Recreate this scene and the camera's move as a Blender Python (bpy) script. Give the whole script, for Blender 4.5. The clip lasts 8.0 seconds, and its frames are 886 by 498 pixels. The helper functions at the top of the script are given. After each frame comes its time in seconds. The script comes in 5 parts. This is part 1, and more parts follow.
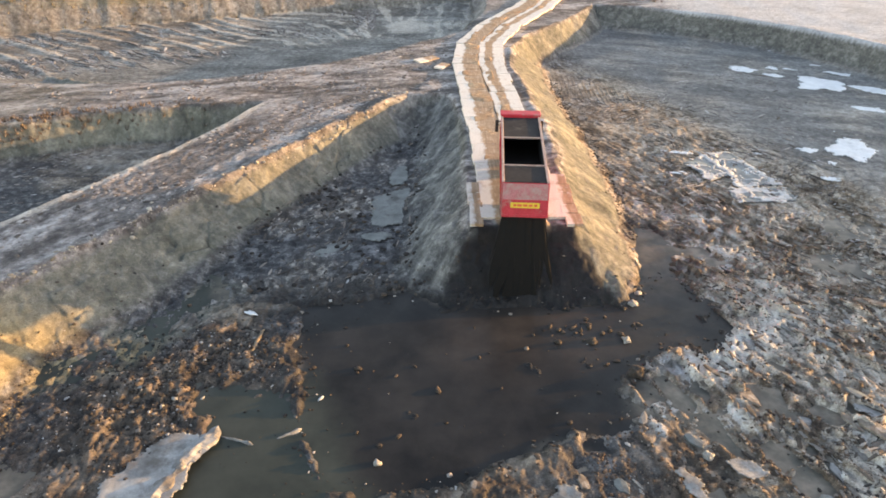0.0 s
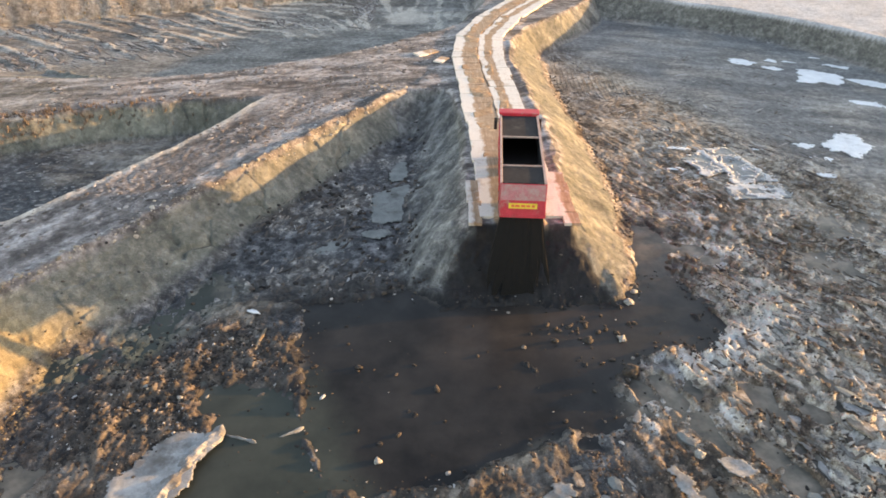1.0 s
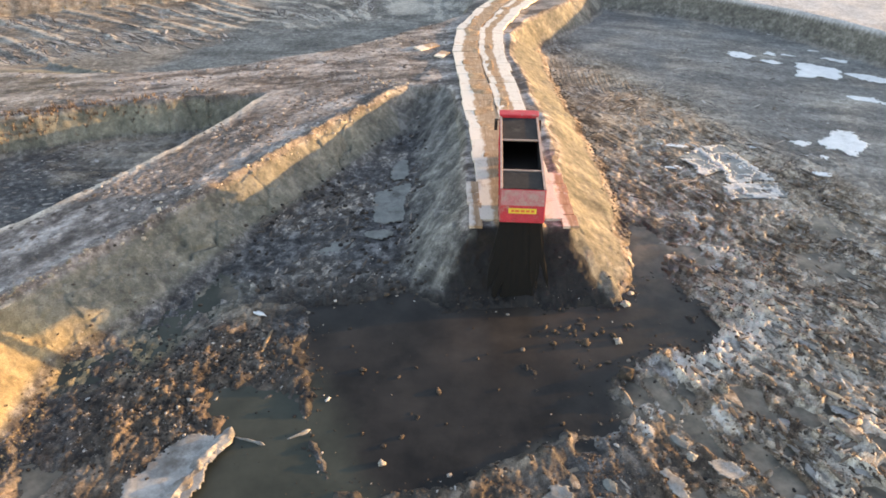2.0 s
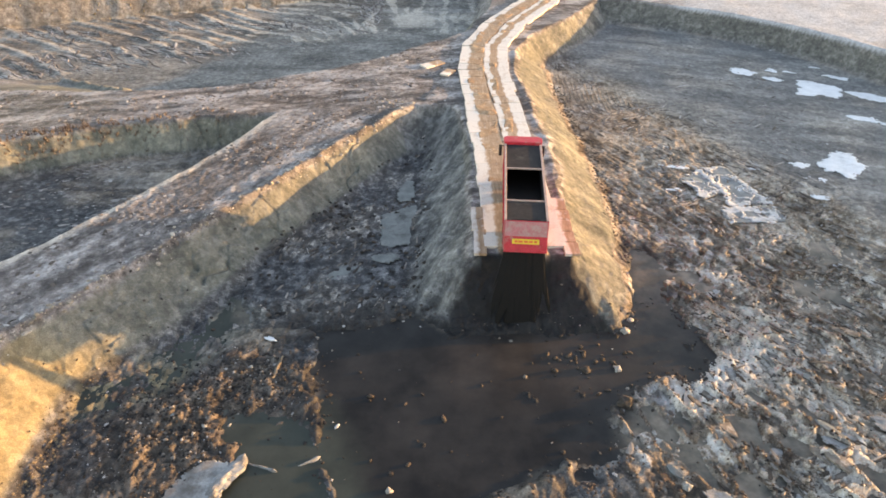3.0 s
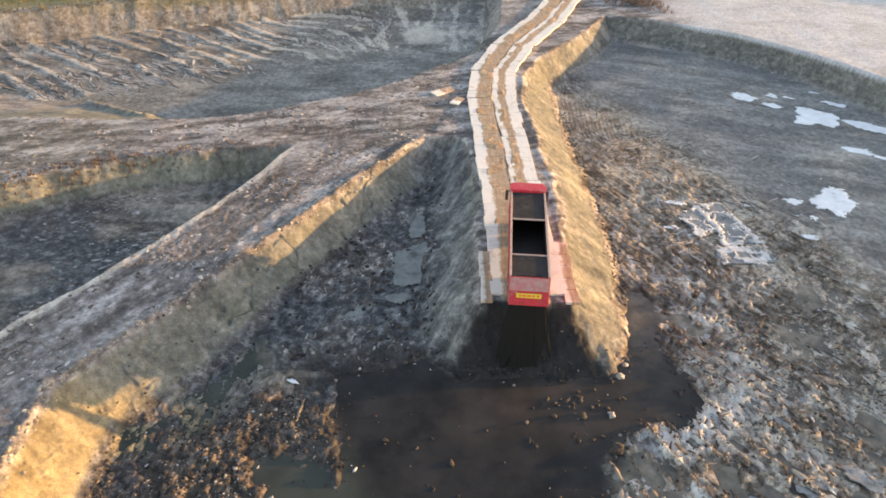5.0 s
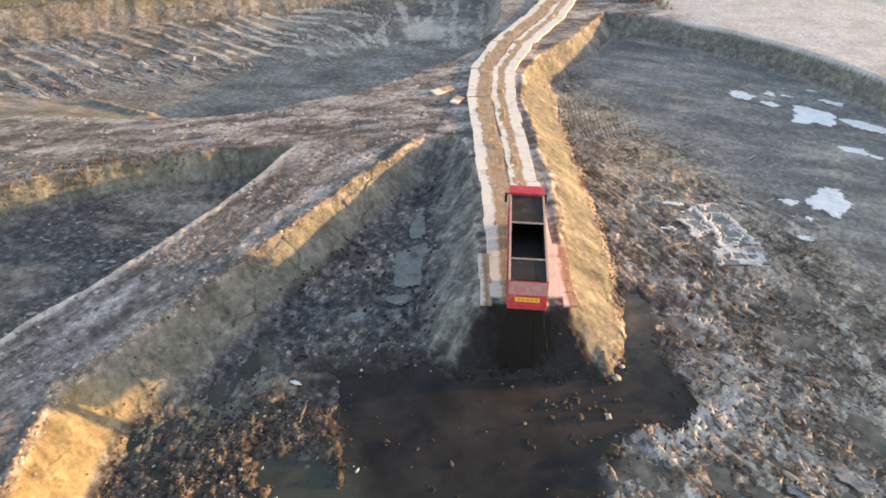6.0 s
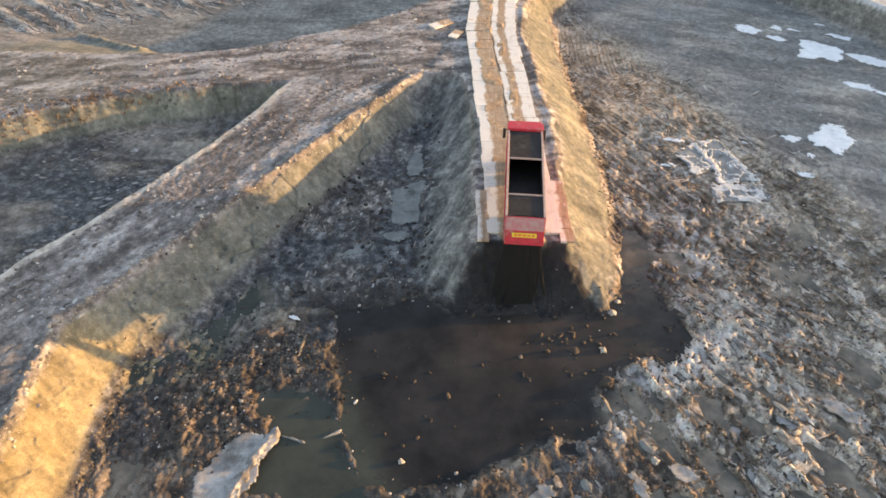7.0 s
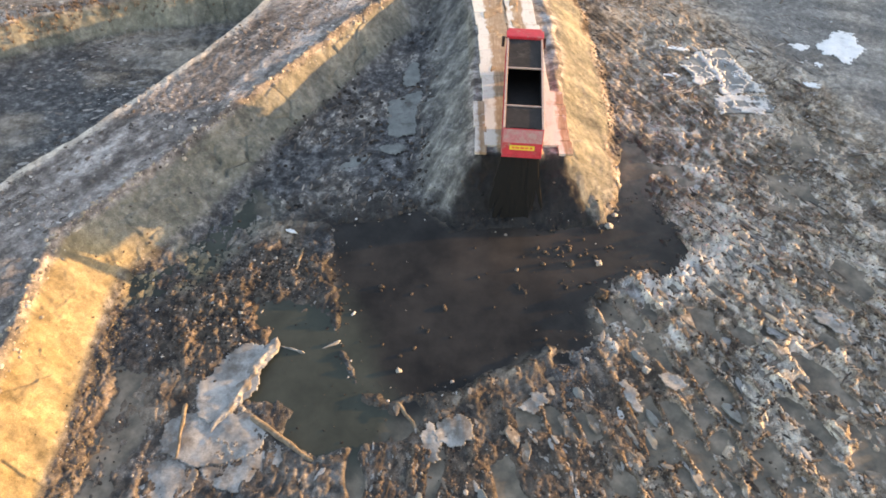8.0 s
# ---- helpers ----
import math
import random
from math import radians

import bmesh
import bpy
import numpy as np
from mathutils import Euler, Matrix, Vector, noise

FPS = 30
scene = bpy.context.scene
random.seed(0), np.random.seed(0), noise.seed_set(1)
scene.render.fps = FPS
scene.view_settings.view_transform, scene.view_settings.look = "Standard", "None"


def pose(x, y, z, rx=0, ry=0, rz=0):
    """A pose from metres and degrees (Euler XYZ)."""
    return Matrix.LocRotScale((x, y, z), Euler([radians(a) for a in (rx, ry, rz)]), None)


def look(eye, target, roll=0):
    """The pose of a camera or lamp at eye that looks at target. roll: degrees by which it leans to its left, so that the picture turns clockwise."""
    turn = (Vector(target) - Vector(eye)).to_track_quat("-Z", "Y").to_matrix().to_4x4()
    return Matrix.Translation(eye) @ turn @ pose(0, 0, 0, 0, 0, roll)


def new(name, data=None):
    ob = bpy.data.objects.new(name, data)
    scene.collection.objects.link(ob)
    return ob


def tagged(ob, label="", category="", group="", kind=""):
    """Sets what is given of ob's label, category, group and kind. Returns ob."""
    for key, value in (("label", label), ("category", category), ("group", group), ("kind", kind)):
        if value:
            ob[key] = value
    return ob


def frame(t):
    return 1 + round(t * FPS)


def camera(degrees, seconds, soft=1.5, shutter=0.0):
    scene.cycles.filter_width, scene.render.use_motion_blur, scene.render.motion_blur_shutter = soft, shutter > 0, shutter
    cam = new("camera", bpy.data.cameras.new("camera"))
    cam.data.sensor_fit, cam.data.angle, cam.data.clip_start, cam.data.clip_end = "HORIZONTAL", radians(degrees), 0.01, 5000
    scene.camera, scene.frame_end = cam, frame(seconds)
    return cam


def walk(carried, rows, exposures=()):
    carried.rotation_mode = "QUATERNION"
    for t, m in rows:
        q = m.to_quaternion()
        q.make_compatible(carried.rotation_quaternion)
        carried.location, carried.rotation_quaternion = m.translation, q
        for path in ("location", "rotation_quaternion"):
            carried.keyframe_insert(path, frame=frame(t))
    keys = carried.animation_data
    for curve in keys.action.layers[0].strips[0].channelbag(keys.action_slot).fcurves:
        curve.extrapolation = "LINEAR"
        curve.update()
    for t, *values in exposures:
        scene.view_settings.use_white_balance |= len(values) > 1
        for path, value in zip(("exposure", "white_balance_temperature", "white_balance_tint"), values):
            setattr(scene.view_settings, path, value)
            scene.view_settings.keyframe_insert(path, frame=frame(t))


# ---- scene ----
cam = camera(65.2, 8.0, 1.7)
METRES, EYE, TILT, LEAN, TURN = 12.0, 21.25, -30.6, 0.0, 0.0
ROWS = [
    (0.0, 0.0, 0.0, 0.0, 0.0, 0.0, -0.0),
    (0.5, 0.0026, -0.021, 0.0278, 0.01, -0.38, -0.0),
    (1.0, 0.004, -0.0477, 0.0639, -0.0, -1.23, -0.02),
    (2.5, -0.0096, -0.1573, 0.2389, -0.01, -3.12, -0.16),
    (3.0, -0.014, -0.2061, 0.3212, 0.26, -3.12, -0.36),
    (3.5, -0.0194, -0.265, 0.4186, 0.44, -3.14, -0.52),
    (4.0, -0.0253, -0.3251, 0.5175, 0.67, -3.53, -0.71),
    (4.5, -0.0307, -0.3842, 0.6164, 0.78, -4.35, -0.83),
    (6.0, -0.0409, -0.4884, 0.7916, 0.73, -5.95, -0.95),
    (6.5, -0.0325, -0.4868, 0.7774, 0.78, -7.14, -0.92),
    (7.0, -0.02, -0.4858, 0.7567, 0.8, -10.7, -0.89),
    (7.5, -0.0076, -0.482, 0.7473, 0.82, -15.47, -0.82),
    (8.0, -0.0038, -0.4747, 0.7533, 0.78, -17.84, -0.84),
]
walk(cam, [(t, pose(0, 0, EYE, TILT, LEAN, TURN) @ pose(METRES * x, METRES * y, METRES * z, 90 + pitch, roll, yaw)) for t, x, y, z, yaw, pitch, roll in ROWS], [(0.0, 2.48, 7400, 25), (3.5, 2.49, 7400, 25), (6.0, 2.39, 7400, 25), (7.0, 2.40, 7400, 25), (7.5, 2.49, 7400, 25), (8.0, 2.62, 7400, 25)])

# ---- light: a low winter sun and a clear sky ----
SUN_HEIGHT, SUN_WAY = 5.0, 76.0
world = bpy.data.worlds.new("sky")
scene.world = world
world.use_nodes = True
sky = world.node_tree.nodes.new("ShaderNodeTexSky")
sky.sky_type, sky.sun_disc = "NISHITA", False
sky.ozone_density, sky.dust_density, sky.air_density = 1.2, 0.6, 1.0
sky.sun_elevation, sky.sun_rotation = radians(SUN_HEIGHT), radians(SUN_WAY)
background = world.node_tree.nodes["Background"]
background.inputs["Strength"].default_value = 0.15
world.node_tree.links.new(sky.outputs[0], background.inputs[0])
sun_data = bpy.data.lights.new("sun", "SUN")
sun_data.energy, sun_data.angle, sun_data.color = 2.15, radians(0.6), (1.0, 0.65, 0.26)
sun = new("sun", sun_data)
sun.matrix_world = look((math.sin(radians(SUN_WAY)) * 100, math.cos(radians(SUN_WAY)) * 100, math.tan(radians(SUN_HEIGHT)) * 100), (0, 0, 0))

# ---- materials ----
def material(name, rough=0.8, metal=0.0, gloss=0.5):
    m = bpy.data.materials.new(name)
    m.use_nodes = True
    p = m.node_tree.nodes["Principled BSDF"]
    p.inputs["Roughness"].default_value, p.inputs["Metallic"].default_value, p.inputs["Specular IOR Level"].default_value = rough, metal, gloss
    return m, m.node_tree.nodes, m.node_tree.links, p


def noise_node(nodes, links, scale, detail=6.0, rough=0.6, vector=None, stretch=None):
    n = nodes.new("ShaderNodeTexNoise")
    n.inputs["Scale"].default_value, n.inputs["Detail"].default_value, n.inputs["Roughness"].default_value = scale, detail, rough
    if vector is None:
        vector = nodes.new("ShaderNodeNewGeometry").outputs["Position"]
    if stretch:
        mp = nodes.new("ShaderNodeMapping")
        mp.inputs["Scale"].default_value = stretch
        links.new(vector, mp.inputs[0])
        vector = mp.outputs[0]
    links.new(vector, n.inputs["Vector"])
    return n.outputs["Fac"]


def noise_color(nodes, links, scale):
    n = nodes.new("ShaderNodeTexNoise")
    n.inputs["Scale"].default_value = scale
    links.new(nodes.new("ShaderNodeNewGeometry").outputs["Position"], n.inputs["Vector"])
    return n.outputs["Color"]


def ramp(nodes, links, fac, *stops):
    r = nodes.new("ShaderNodeValToRGB")
    e = r.color_ramp.elements
    while len(e) < len(stops):
        e.new(0.5)
    for k, (at, c) in zip(e, stops):
        k.position, k.color = at, (*c, 1) if len(c) == 3 else c
    links.new(fac, r.inputs[0])
    return r.outputs[0]


def grey(v):
    return (v, v, v)


def blend(nodes, links, fac, a, b, how="MIX"):
    m = nodes.new("ShaderNodeMix")
    m.data_type, m.blend_type = "RGBA", how
    for value, k in ((fac, 0), (a, 6), (b, 7)):
        if isinstance(value, (int, float)):
            m.inputs[k].default_value = value
        elif isinstance(value, tuple):
            m.inputs[k].default_value = (*value, 1)
        else:
            links.new(value, m.inputs[k])
    return m.outputs[2]


def sums(nodes, links, how, a, b, clamp=True):
    m = nodes.new("ShaderNodeMath")
    m.operation, m.use_clamp = how, clamp
    for value, k in ((a, 0), (b, 1)):
        if isinstance(value, (int, float)):
            m.inputs[k].default_value = value
        else:
            links.new(value, m.inputs[k])
    return m.outputs[0]


def bump(nodes, links, p, height, strength=0.5, distance=0.05):
    b = nodes.new("ShaderNodeBump")
    b.inputs["Strength"].default_value, b.inputs["Distance"].default_value = strength, distance
    links.new(height, b.inputs["Height"])
    links.new(b.outputs[0], p.inputs["Normal"])


def mask(nodes, name):
    a = nodes.new("ShaderNodeAttribute")
    a.attribute_name = name
    return a.outputs["Fac"]


def worn(name, low, high, scale=3.0, rough=0.7, metal=0.0, relief=0.3, depth=0.02, dirt=None, dirt_share=0.5, jitter=0.0, space="Object"):
    """A surface of two tones in grain and patches, with dirt in patches of its own."""
    m, nodes, links, p = material(name, rough, metal)
    co = nodes.new("ShaderNodeTexCoord").outputs["Object"] if space == "Object" else nodes.new("ShaderNodeNewGeometry").outputs["Position"]
    patch = noise_node(nodes, links, scale, 5, 0.65, co)
    grain = noise_node(nodes, links, scale * 9, 4, 0.7, co)
    c = ramp(nodes, links, patch, (0.3, low), (0.7, high))
    c = blend(nodes, links, 0.35, c, ramp(nodes, links, grain, (0.3, grey(0.25)), (0.7, grey(0.75))), "OVERLAY")
    if dirt:
        d = noise_node(nodes, links, scale * 0.6, 8, 0.75, co)
        at = 0.62 - 0.25 * dirt_share
        c = blend(nodes, links, ramp(nodes, links, d, (at, grey(0)), (at + 0.14, grey(1))), c, dirt)
    if jitter:
        info = nodes.new("ShaderNodeObjectInfo").outputs["Random"]
        c = blend(nodes, links, jitter, c, ramp(nodes, links, info, (0, grey(0.1)), (1, grey(0.9))), "OVERLAY")
    links.new(c, p.inputs["Base Color"])
    bump(nodes, links, p, grain, relief, depth)
    return m


def make_ground():
    m, nodes, links, p = material("earth", 0.85, 0, 0.25)
    grit = noise_node(nodes, links, 16.0, 6, 0.8)
    fine = noise_node(nodes, links, 5.0, 8, 0.8)
    mid = noise_node(nodes, links, 1.3, 10, 0.78)
    wide = noise_node(nodes, links, 0.28, 8, 0.65)
    streak = sums(nodes, links, "ADD", sums(nodes, links, "MULTIPLY", mask(nodes, "streak"), 0.36), sums(nodes, links, "MULTIPLY", noise_node(nodes, links, 1.7, 12, 0.82), 0.64))
    sharp = nodes.new("ShaderNodeMath")
    sharp.operation = "MULTIPLY_ADD"
    links.new(streak, sharp.inputs[0])
    sharp.inputs[1].default_value, sharp.inputs[2].default_value = 1.4, -0.2
    streak = sharp.outputs[0]
    cells = nodes.new("ShaderNodeTexVoronoi")
    cells.inputs["Scale"].default_value, cells.inputs["Randomness"].default_value = 3.2, 1.0
    warp = nodes.new("ShaderNodeNewGeometry").outputs["Position"]
    links.new(blend(nodes, links, 0.12, warp, noise_color(nodes, links, 2.0), "LINEAR_LIGHT"), cells.inputs["Vector"])
    crumb = cells.outputs["Color"]
    gap = cells.outputs["Distance"]
    # mud: near black to grey brown, with straw-brown crumbs
    mud = ramp(nodes, links, mid, (0.36, (0.018, 0.018, 0.020)), (0.49, (0.066, 0.066, 0.068)), (0.61, (0.205, 0.202, 0.198)))
    brown = ramp(nodes, links, streak, (0.34, (0.055, 0.040, 0.029)), (0.46, (0.248, 0.182, 0.122)), (0.60, (0.54, 0.44, 0.335)))
    c = blend(nodes, links, mask(nodes, "brown"), mud, brown)
    pick = nodes.new("ShaderNodeMath")
    pick.operation = "MULTIPLY_ADD"
    links.new(grit, pick.inputs[0])
    pick.inputs[1].default_value = 0.35
    links.new(sums(nodes, links, "SUBTRACT", mask(nodes, "patch"), 0.175, False), pick.inputs[2])
    mixed = ramp(nodes, links, pick.outputs[0], (0.14, (0.030, 0.024, 0.020)), (0.27, (0.095, 0.068, 0.050)), (0.40, (0.185, 0.135, 0.100)), (0.52, (0.215, 0.195, 0.172)), (0.64, (0.35, 0.285, 0.22)), (0.76, (0.48, 0.45, 0.41)), (0.90, (0.62, 0.60, 0.57)))
    c = blend(nodes, links, sums(nodes, links, "MULTIPLY", mask(nodes, "churn"), 0.72), c, mixed)
    c = blend(nodes, links, sums(nodes, links, "MULTIPLY", mask(nodes, "rut"), 0.75), c, ramp(nodes, links, fine, (0.36, (0.030, 0.022, 0.017)), (0.52, (0.105, 0.074, 0.052)), (0.66, (0.26, 0.20, 0.15))))
    clay = ramp(nodes, links, sums(nodes, links, "ADD", sums(nodes, links, "MULTIPLY", mid, 0.55), sums(nodes, links, "MULTIPLY", streak, 0.45)), (0.36, (0.112, 0.110, 0.088)), (0.5, (0.205, 0.197, 0.157)), (0.62, (0.300, 0.281, 0.226)))
    c = blend(nodes, links, mask(nodes, "clay"), c, clay)
    # left bank's clay with sunlight painted in as a yellower tone
    sunlit_clay = ramp(nodes, links, streak, (0.3, (0.150, 0.117, 0.062)), (0.5, (0.235, 0.184, 0.100)), (0.7, (0.315, 0.252, 0.142)))
    c = blend(nodes, links, mask(nodes, "sunlit_clay"), c, sunlit_clay)
    # grey of the silt, and painted shade on the haul dyke's left slope
    ash_and_shade = ramp(nodes, links, streak, (0.34, (0.082, 0.080, 0.075)), (0.48, (0.207, 0.198, 0.173)), (0.62, (0.41, 0.398, 0.36)))
    c = blend(nodes, links, mask(nodes, "ash_and_shade"), c, ash_and_shade)
    top = ramp(nodes, links, streak, (0.36, (0.090, 0.079, 0.074)), (0.5, (0.215, 0.193, 0.182)), (0.64, (0.41, 0.385, 0.37)))
    c = blend(nodes, links, mask(nodes, "crust"), c, top)
    grass = ramp(nodes, links, mid, (0.3, (0.07, 0.075, 0.025)), (0.5, (0.16, 0.15, 0.06)), (0.7, (0.30, 0.25, 0.12)))
    c = blend(nodes, links, mask(nodes, "grass"), c, grass)
    orange = ramp(nodes, links, mid, (0.32, (0.27, 0.155, 0.085)), (0.5, (0.43, 0.28, 0.165)), (0.66, (0.60, 0.45, 0.31)))
    c = blend(nodes, links, mask(nodes, "track"), c, orange)
    pale = ramp(nodes, links, fine, (0.3, (0.34, 0.335, 0.33)), (0.7, (0.66, 0.66, 0.66)))
    c = blend(nodes, links, mask(nodes, "pale"), c, pale)
    # rime in broken patches
    rime = sums(nodes, links, "ADD", sums(nodes, links, "MULTIPLY", fine, 0.75), sums(nodes, links, "MULTIPLY", mid, 0.40))
    rime = ramp(nodes, links, sums(nodes, links, "ADD", rime, sums(nodes, links, "MULTIPLY", mask(nodes, "frost"), 0.30)), (0.68, grey(0)), (0.86, grey(1)))
    c = blend(nodes, links, sums(nodes, links, "MULTIPLY", rime, 0.72), c, (0.62, 0.555, 0.470))
    sl = ramp(nodes, links, mid, (0.3, (0.009, 0.0086, 0.0085)), (0.7, (0.030, 0.0275, 0.0258)))
    c = blend(nodes, links, mask(nodes, "sludge"), c, sl)
    c = blend(nodes, links, 0.55, c, ramp(nodes, links, grit, (0.3, grey(0.12)), (0.7, grey(0.88))), "OVERLAY")
    c = blend(nodes, links, 0.35, c, ramp(nodes, links, crumb, (0.1, grey(0.25)), (0.9, grey(0.75))), "OVERLAY")
    c = blend(nodes, links, 0.42, c, ramp(nodes, links, mask(nodes, "tone"), (0.1, grey(0.15)), (0.9, grey(0.85))), "OVERLAY")
    c = blend(nodes, links, 0.4, c, ramp(nodes, links, wide, (0.3, grey(0.25)), (0.7, grey(0.75))), "OVERLAY")
    links.new(c, p.inputs["Base Color"])
    r = sums(nodes, links, "SUBTRACT", ramp(nodes, links, mid, (0.35, grey(0.55)), (0.55, grey(0.95))), sums(nodes, links, "MULTIPLY", mask(nodes, "sludge"), 0.3))
    links.new(r, p.inputs["Roughness"])
    relief = sums(nodes, links, "ADD", fine, sums(nodes, links, "MULTIPLY", mid, 1.2), False)
    relief = sums(nodes, links, "ADD", relief, sums(nodes, links, "MULTIPLY", gap, -0.5, False), False)
    bump(nodes, links, p, relief, 0.6, 0.06)
    return m


def make_water():
    m, nodes, links, p = material("standing water", 0.2, 0, 0.15)
    n = noise_node(nodes, links, 0.3, 7, 0.65)
    melt = ramp(nodes, links, noise_node(nodes, links, 0.7, 5, 0.6), (0.35, (0.092, 0.084, 0.070)), (0.5, (0.168, 0.144, 0.113)), (0.68, (0.30, 0.245, 0.19)))
    c = blend(nodes, links, mask(nodes, "black"), melt, ramp(nodes, links, n, (0.35, (0.014, 0.0138, 0.0136)), (0.7, (0.040, 0.0374, 0.0350))))
    c = blend(nodes, links, mask(nodes, "plume"), c, ramp(nodes, links, n, (0.35, (0.050, 0.0405, 0.0335)), (0.7, (0.094, 0.073, 0.058))))
    c = blend(nodes, links, mask(nodes, "green"), c, ramp(nodes, links, n, (0.35, (0.036, 0.041, 0.034)), (0.7, (0.068, 0.074, 0.060))))
    links.new(c, p.inputs["Base Color"])
    links.new(ramp(nodes, links, noise_node(nodes, links, 0.8, 4), (0.4, grey(0.28)), (0.7, grey(0.5))), p.inputs["Roughness"])
    bump(nodes, links, p, noise_node(nodes, links, 2.2, 4), 0.06, 0.03)
    return m


def make_clod(name, *tones):
    m, nodes, links, p = material(name, 0.9)
    r = nodes.new("ShaderNodeNewGeometry").outputs["Random Per Island"]
    c = ramp(nodes, links, r, *tones)
    g = noise_node(nodes, links, 14, 5, 0.7)
    c = blend(nodes, links, 0.6, c, ramp(nodes, links, g, (0.3, grey(0.2)), (0.7, grey(0.8))), "OVERLAY")
    links.new(c, p.inputs["Base Color"])
    bump(nodes, links, p, g, 0.6, 0.03)
    return m


EARTH = make_ground()
WATER = make_water()
ICE = worn("frosted ice", (0.66, 0.67, 0.68), (0.88, 0.885, 0.89), 0.9, 0.45, 0, 0.4, 0.03, (0.42, 0.42, 0.42), 0.2)
CLEAR_ICE = worn("clear grey ice", (0.11, 0.112, 0.108), (0.21, 0.212, 0.208), 0.9, 0.35, 0, 0.2, 0.02, (0.48, 0.48, 0.475), 0.25)
def make_slab(name, *lane):
    """Concrete with mud smeared along the wheel lane that crosses it."""
    m, nodes, links, p = material(name, 0.85, 0, 0.3)
    patch, grain = noise_node(nodes, links, 1.4, 8, 0.7), noise_node(nodes, links, 14, 5, 0.7)
    c = ramp(nodes, links, grain, (0.3, (0.66, 0.595, 0.525)), (0.7, (0.90, 0.835, 0.75)))
    own = nodes.new("ShaderNodeObjectInfo").outputs["Random"]
    axes = nodes.new("ShaderNodeSeparateXYZ")
    links.new(nodes.new("ShaderNodeTexCoord").outputs["Object"], axes.inputs[0])
    drawn = noise_node(nodes, links, 1.0, 6, 0.7, None, (5.0, 0.5, 1.0))
    across = sums(nodes, links, "ADD", axes.outputs[0], 0.5)
    across = sums(nodes, links, "ADD", across, sums(nodes, links, "MULTIPLY", sums(nodes, links, "SUBTRACT", noise_node(nodes, links, 0.5, 5, 0.6), 0.5, False), 0.30, False))
    tread = ramp(nodes, links, across, *lane)
    muddy = sums(nodes, links, "ADD", sums(nodes, links, "MULTIPLY", sums(nodes, links, "SUBTRACT", patch, 0.14), 0.9), sums(nodes, links, "MULTIPLY", own, 0.07))
    muddy = sums(nodes, links, "ADD", muddy, sums(nodes, links, "MULTIPLY", drawn, 0.4))
    muddy = sums(nodes, links, "ADD", muddy, sums(nodes, links, "MULTIPLY", tread, 0.34), False)
    muddy = ramp(nodes, links, muddy, (0.60, grey(0)), (0.80, grey(0.95)))
    mud = ramp(nodes, links, sums(nodes, links, "ADD", sums(nodes, links, "MULTIPLY", drawn, 0.6), sums(nodes, links, "MULTIPLY", patch, 0.4)), (0.36, (0.22, 0.125, 0.070)), (0.5, (0.40, 0.260, 0.155)), (0.64, (0.58, 0.44, 0.32)))
    c = blend(nodes, links, muddy, c, mud)
    links.new(c, p.inputs["Base Color"])
    bump(nodes, links, p, grain, 0.4, 0.015)
    return m


SLAB = make_slab("concrete slab", (0.0, grey(0.05)), (0.3, grey(0.2)), (0.55, grey(0.9)), (1.0, grey(0.75)))
LEFT_SLAB = make_slab("concrete slab of the wide lane", (0.30, grey(0.0)), (0.46, grey(1.0)), (0.95, grey(0.9)))
RIGHT_SLAB = make_slab("concrete slab of the narrow lane", (0.0, grey(0.9)), (0.05, grey(0.1)), (0.22, grey(0.05)), (0.30, grey(0.95)), (0.52, grey(0.9)), (0.62, grey(0.0)))
RIME = worn("rime", (0.40, 0.40, 0.395), (0.66, 0.66, 0.655), 1.6, 0.6, 0, 0.4, 0.02, (0.26, 0.25, 0.235), 0.35)
GREY_ICE = worn("grey-green ice", (0.13, 0.138, 0.128), (0.23, 0.238, 0.222), 1.2, 0.5, 0, 0.3, 0.02, (0.07, 0.068, 0.062), 0.45)
DIRTY_ICE = worn("dirty ice", (0.17, 0.166, 0.160), (0.43, 0.425, 0.41), 0.8, 0.6, 0, 0.4, 0.03, (0.13, 0.115, 0.10), 0.62)
STONE = worn("stone", (0.25, 0.23, 0.2), (0.5, 0.47, 0.42), 6, 0.85, 0, 0.6, 0.03)
RED = worn("red truck paint", (0.48, 0.016, 0.030), (0.62, 0.035, 0.055), 2.0, 0.5, 0, 0.12, 0.004, (0.42, 0.19, 0.16), 0.35)
DUSTY_RED = worn("dusty red paint", (0.44, 0.10, 0.11), (0.54, 0.24, 0.25), 1.6, 0.75, 0, 0.2, 0.006, (0.45, 0.30, 0.27), 0.6)
RUST = worn("worn rail", (0.34, 0.20, 0.17), (0.50, 0.38, 0.33), 4, 0.7, 0.0, 0.3, 0.005, (0.45, 0.36, 0.30), 0.5)
STEEL = worn("dark steel deck", (0.010, 0.009, 0.010), (0.028, 0.024, 0.025), 1.4, 0.95, 0.0, 0.3, 0.01, (0.055, 0.048, 0.046), 0.3)
INSIDE = worn("sludge stained steel", (0.010, 0.009, 0.009), (0.022, 0.02, 0.019), 2, 0.7)
BLACK = worn("black chassis", (0.015, 0.015, 0.016), (0.05, 0.045, 0.04), 4, 0.7, 0, 0.2, 0.01, (0.18, 0.14, 0.11), 0.4)
RUBBER = worn("muddy rubber", (0.018, 0.018, 0.018), (0.04, 0.038, 0.036), 6, 0.85, 0, 0.3, 0.01, (0.16, 0.12, 0.09), 0.5)
